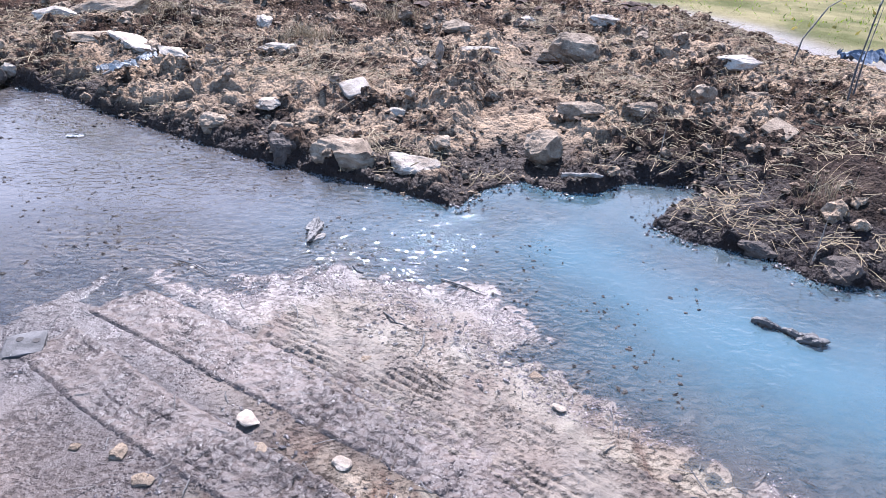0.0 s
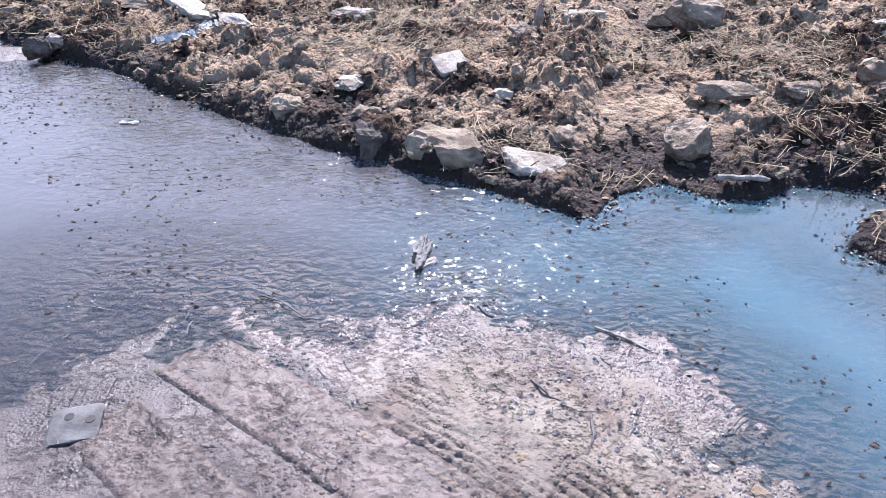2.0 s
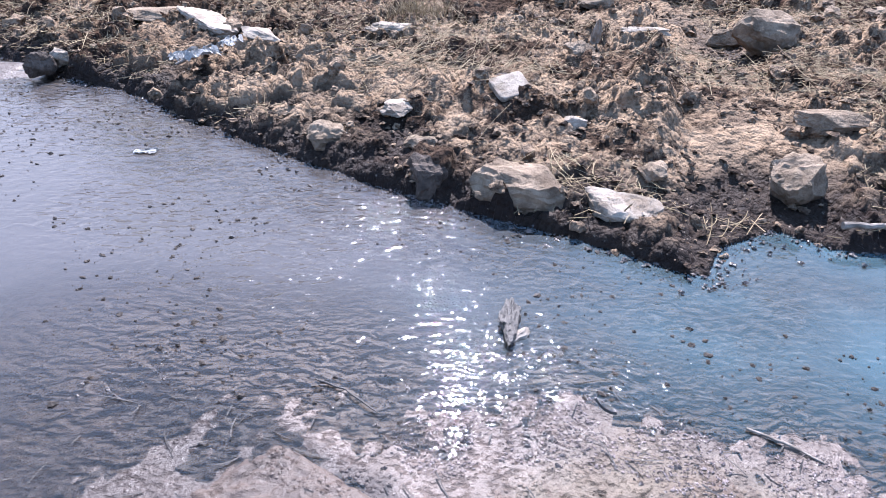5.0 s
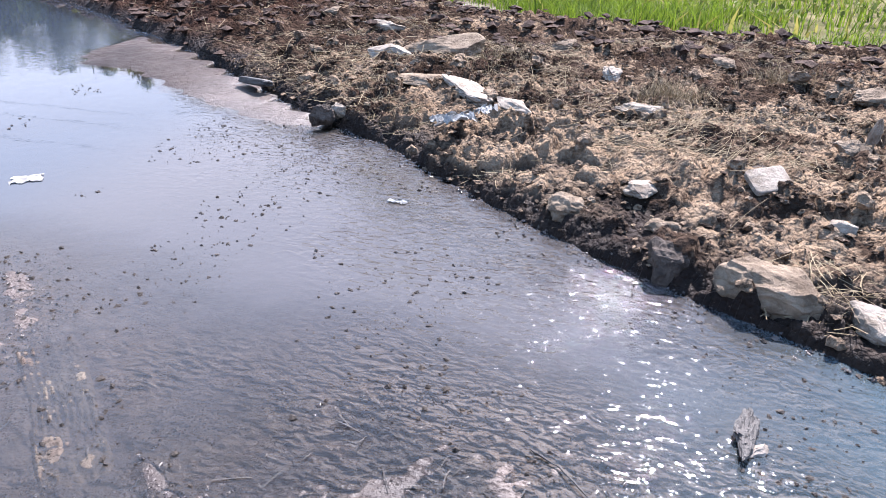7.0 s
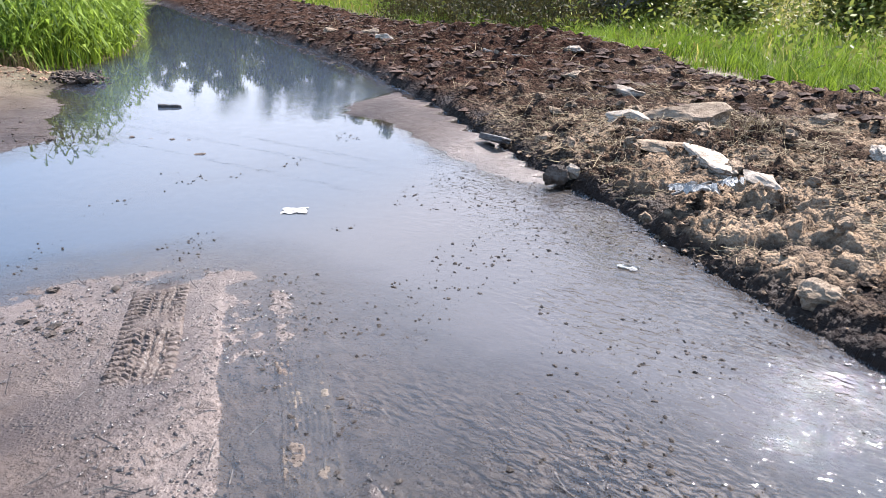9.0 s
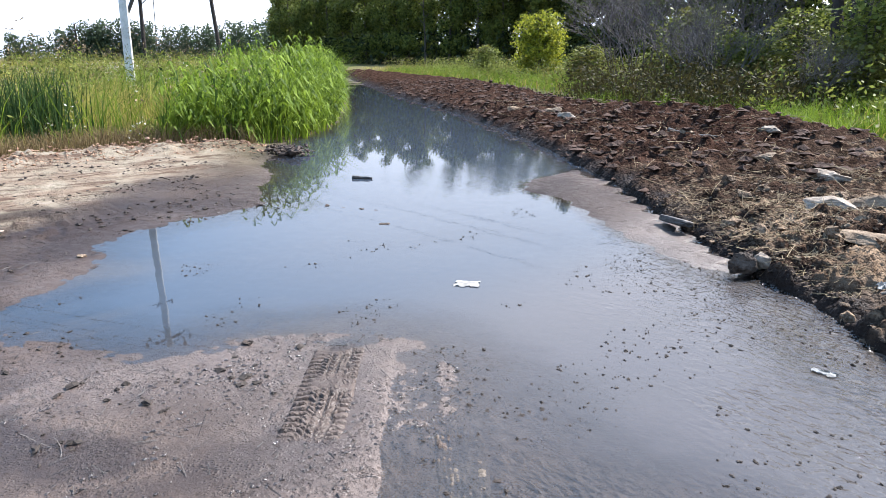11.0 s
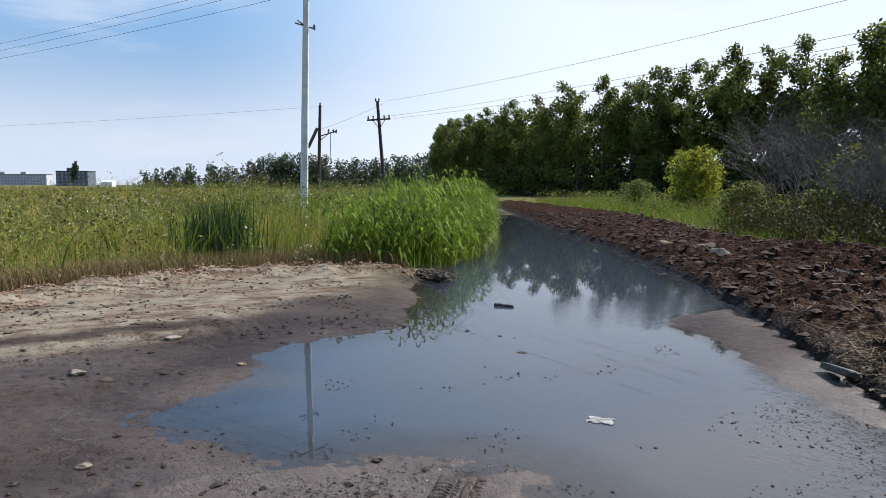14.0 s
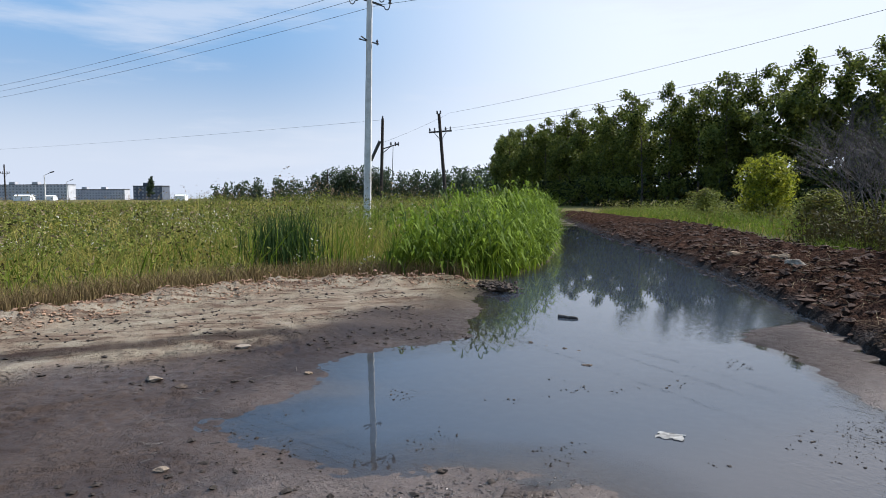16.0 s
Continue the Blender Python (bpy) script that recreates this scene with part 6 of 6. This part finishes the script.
def debris():
    branch("driftwood", [(1.30, 2.06, 0.006), (1.33, 2.03, 0.016), (1.40, 1.98, 0.010), (1.46, 1.92, 0.012)], [0.012, 0.020, 0.013, 0.018], WETWOOD, "wet dark driftwood stick in shallow water", "driftwood")
    stone("driftwood", 1.495, 1.885, (0.12, 0.07, 0.06), -30, WETWOOD, "wet dark driftwood knot in shallow water", "driftwood", 2.2, 0.45, (0, 0), 0.3, 97, 0.0)
    stone("bark_piece", -0.735, 2.96, (0.24, 0.075, 0.06), 80, WETWOOD, "knobbly dark piece of bark in water", "wood", 2.6, 0.42, (0, 0), 0.3, 96, 0.0)
    stone("wood_chip", -0.705, 2.88, (0.10, 0.06, 0.03), 40, WOOD, "pale wet wood chip beside a piece of bark", "wood", 3.0, 0.4, (0, 0), 0.4, 95, 0.0)
    branch("stick", [(-0.08, 2.44, 0.006), (0.02, 2.37, 0.010), (0.09, 2.31, 0.004)], [0.004, 0.005, 0.003], WOOD, "pale wet stick at the edge of the water", "stick")
    branch("stick", [(0.76, 3.52, 0.09), (0.92, 3.50, 0.10), (1.02, 3.50, 0.09)], [0.016, 0.016, 0.012], WOOD, "pale broken stick in the bank", "stick")
    branch("twig", [(-0.36, 2.16, 0.01), (-0.33, 2.10, 0.022), (-0.31, 2.08, 0.01), (-0.27, 2.05, 0.015)], [0.004, 0.005, 0.004, 0.002], WETWOOD, "dark crooked twig on the mud", "twig")
    branch("twig", [(-0.19, 1.99, 0.012), (-0.20, 1.90, 0.02), (-0.23, 1.84, 0.012)], [0.005, 0.005, 0.003], WETWOOD, "thin dark twig on the mud", "twig")
    branch("twig", [(-1.38, 2.66, 0.0), (-1.28, 2.60, 0.01), (-1.17, 2.50, 0.008)], [0.003, 0.004, 0.002], WETWOOD, "dark wet twig at the water's edge", "twig")
    branch("plank", [(-8.97, 5.64, 0.012), (-8.75, 5.80, 0.012)], [0.024, 0.02], WETWOOD, "short dark plank floating in the puddle", "plank")
    branch("stem", [(3.30, 4.62, 0.15), (3.34, 4.70, 0.5), (3.44, 4.80, 0.95), (3.62, 4.95, 1.3)], [0.008, 0.007, 0.006, 0.003], WETWOOD, "thin dark dry stem standing in the bank", "stem", "dry stems")
    branch("stem", [(3.46, 4.80, 0.15), (3.50, 4.86, 0.55), (3.62, 5.0, 0.9)], [0.008, 0.006, 0.003], WETWOOD, "thin dark dry stem standing in the bank", "stem", "dry stems")
    branch("stem", [(3.55, 5.9, 0.18), (3.62, 5.95, 0.45), (3.85, 6.05, 0.72), (4.3, 6.2, 0.92)], [0.008, 0.007, 0.006, 0.003], WETWOOD, "thin dark stem bent over in an arc", "stem", "dry stems")
    branch("stem", [(1.78, 2.42, 0.1), (1.80, 2.44, 0.32)], [0.005, 0.002], WOOD, "thin pale stalk standing at the water", "stem", "dry stems")
    branch("stem", [(1.46, 3.72, 0.1), (1.47, 3.74, 0.36)], [0.004, 0.002], WOOD, "thin pale stalk standing at the water", "stem", "dry stems")
    branch("stick", [(-2.62, 5.42, 0.16), (-2.40, 5.52, 0.27)], [0.012, 0.008], WOOD, "pale stick leaning in the soil", "stick")
    branch("branch", [(px, py, top(px, py)) for px, py in ((-6.2, 9.2), (-5.5, 9.35), (-4.7, 9.3))], [0.014, 0.014, 0.008], WOOD, "long bare branch lying on the soil", "branch")
    branch("branch", [(px, py, top(px, py)) for px, py in ((-7.9, 11.2), (-7.4, 11.0), (-6.9, 11.0))], [0.03, 0.025, 0.015], WETWOOD, "dark branch lying on the soil", "branch")
    crumpled("plastic_bag", -2.46, 5.32, 0.24, (0.30, 0.14), 35, FILM, "crumpled dirty white plastic bag on the soil", "plastic bag", 4)
    crumpled("plastic_bag", -2.28, 5.50, 0.28, (0.20, 0.10), 80, FILM, "crumpled strip of white plastic on the soil", "plastic bag", 7)
    crumpled("paper_sheet", -4.72, 3.95, 0.004, (0.17, 0.12), 40, FILM, "white sheet of paper lying in shallow water", "paper", 9, 0.05)
    crumpled("paper_scrap", -2.50, 4.40, 0.006, (0.11, 0.05), 10, FILM, "small white scrap on the water", "paper", 11, 0.12)
    crumpled("cloth_bundle", 4.25, 5.9, 0.26, (0.5, 0.3), 10, BLUE, "faded blue cloth bundle on the bank", "cloth", 13, 0.4)
    stone("steel_plate", -1.80, 1.965, (0.155, 0.145, 0.014), 12, METAL, "muddy square steel plate lying on the mud", "steel plate", 14, 0.01, (2, -2), 0.0, 91, 0.010)
    # two dark discs laid on top, imitating the shade inside bolt holes
    for dx, dy in ((-0.02, 0.03), (0.045, 0.005)):
        bm = bmesh.new()
        tube(bm, (0, 0, 0), (0, 0, 0.0012), 0.015, 0.015, 12)
        h = part("hole_disc", bm, TAR, bpy.data.objects["steel_plate"])
        h.matrix_basis = pose(dx, dy, 0.0074)
    n = 260
    p = np.column_stack([-11.75 + 0.22 * np.random.randn(n), 6.1 + 0.13 * np.random.randn(n)])
    crumbs("mud_heap", np.column_stack([p, 0.02 + 0.10 * np.random.rand(n)]), 0.03 + 0.06 * np.random.rand(n), DARKSTONE, "small dark heap of mud in the puddle", "mud heap")


REDCLOD = rough_material("red_clod", (0.16, 0.095, 0.062), (0.34, 0.22, 0.15), 12, 0.92, 0.012)
field_plants()
verge_plants()
forest()
far_wood()
bushes()
pole()
wooden_pole(*far_place(791, 57), 8.5, -4.5, "dark tarred wooden utility pole with a crossarm")
wooden_pole(*far_place(674, 60), 8.4, 1.5, "dark tarred wooden utility pole with a switch bracket", False)
wooden_pole(*far_place(581, 170), 8.5, 0, "far dark wooden utility pole with a crossarm")
wooden_pole(6.0, 24.6, 8.6, 0, "dark tarred wooden utility pole with a crossarm")
end = Vector((-71.5, -19.8, 9.2))
back = Vector((7.0, 31.2, 9.2))
for dx, dz in ((-0.45, -0.12), (0.0, 0.35), (0.45, -0.35)):
    at = Vector((-28.1 + 0.36 * dx, 8.3 + 0.93 * dx, 9.55 + dz))
    wire(at, end + Vector((0.36 * dx, 0.93 * dx, dz)), 0.5)
    wire(at, back + Vector((0.36 * dx, 0.93 * dx, dz)), 0.5)
px, py = far_place(791, 57)
for dy, z in ((0.0, 8.5), (-0.85, 7.15), (0.85, 7.15)):
    wire((px, py + dy * 0.9, z), (6.0, 24.6 + dy, z), 0.6)
qx, qy = far_place(674, 60)
wire((px, py, 8.4), (qx, qy, 6.3), 0.1)
wire((qx, qy, 8.3), (*far_place(-300, 120), 9.0), 0.6)
for at, d, h in ((82, 165, 7.2), (121, 250, 7.6)):
    street_lamp(*far_place(at, d), h)
wooden_pole(*far_place(12, 135), 8.0, 0, "far wooden utility pole with a crossarm")
apartment_block(*far_place(50, 690), 64, 95, 5, PANEL, "long grey five-storey block of flats on the skyline")
apartment_block(*far_place(183, 820), 64, 62, 4, PANEL, "grey block of flats on the skyline")
apartment_block(*far_place(270, 600), 60, 27, 4, SLATE, "dark slate-grey building on the skyline")
apartment_block(*far_place(-90, 690), 64, 60, 5, PANEL, "grey five-storey block of flats on the skyline")
for at, d, l in ((45, 430, 11), (92, 520, 7), (322, 460, 7)):
    shed(*far_place(at, d), 64, (l, 5, 3.2), "white shed across the meadow")
rubble()
pebbles()
clods()
loose_soil()
dry_stalks()
debris()
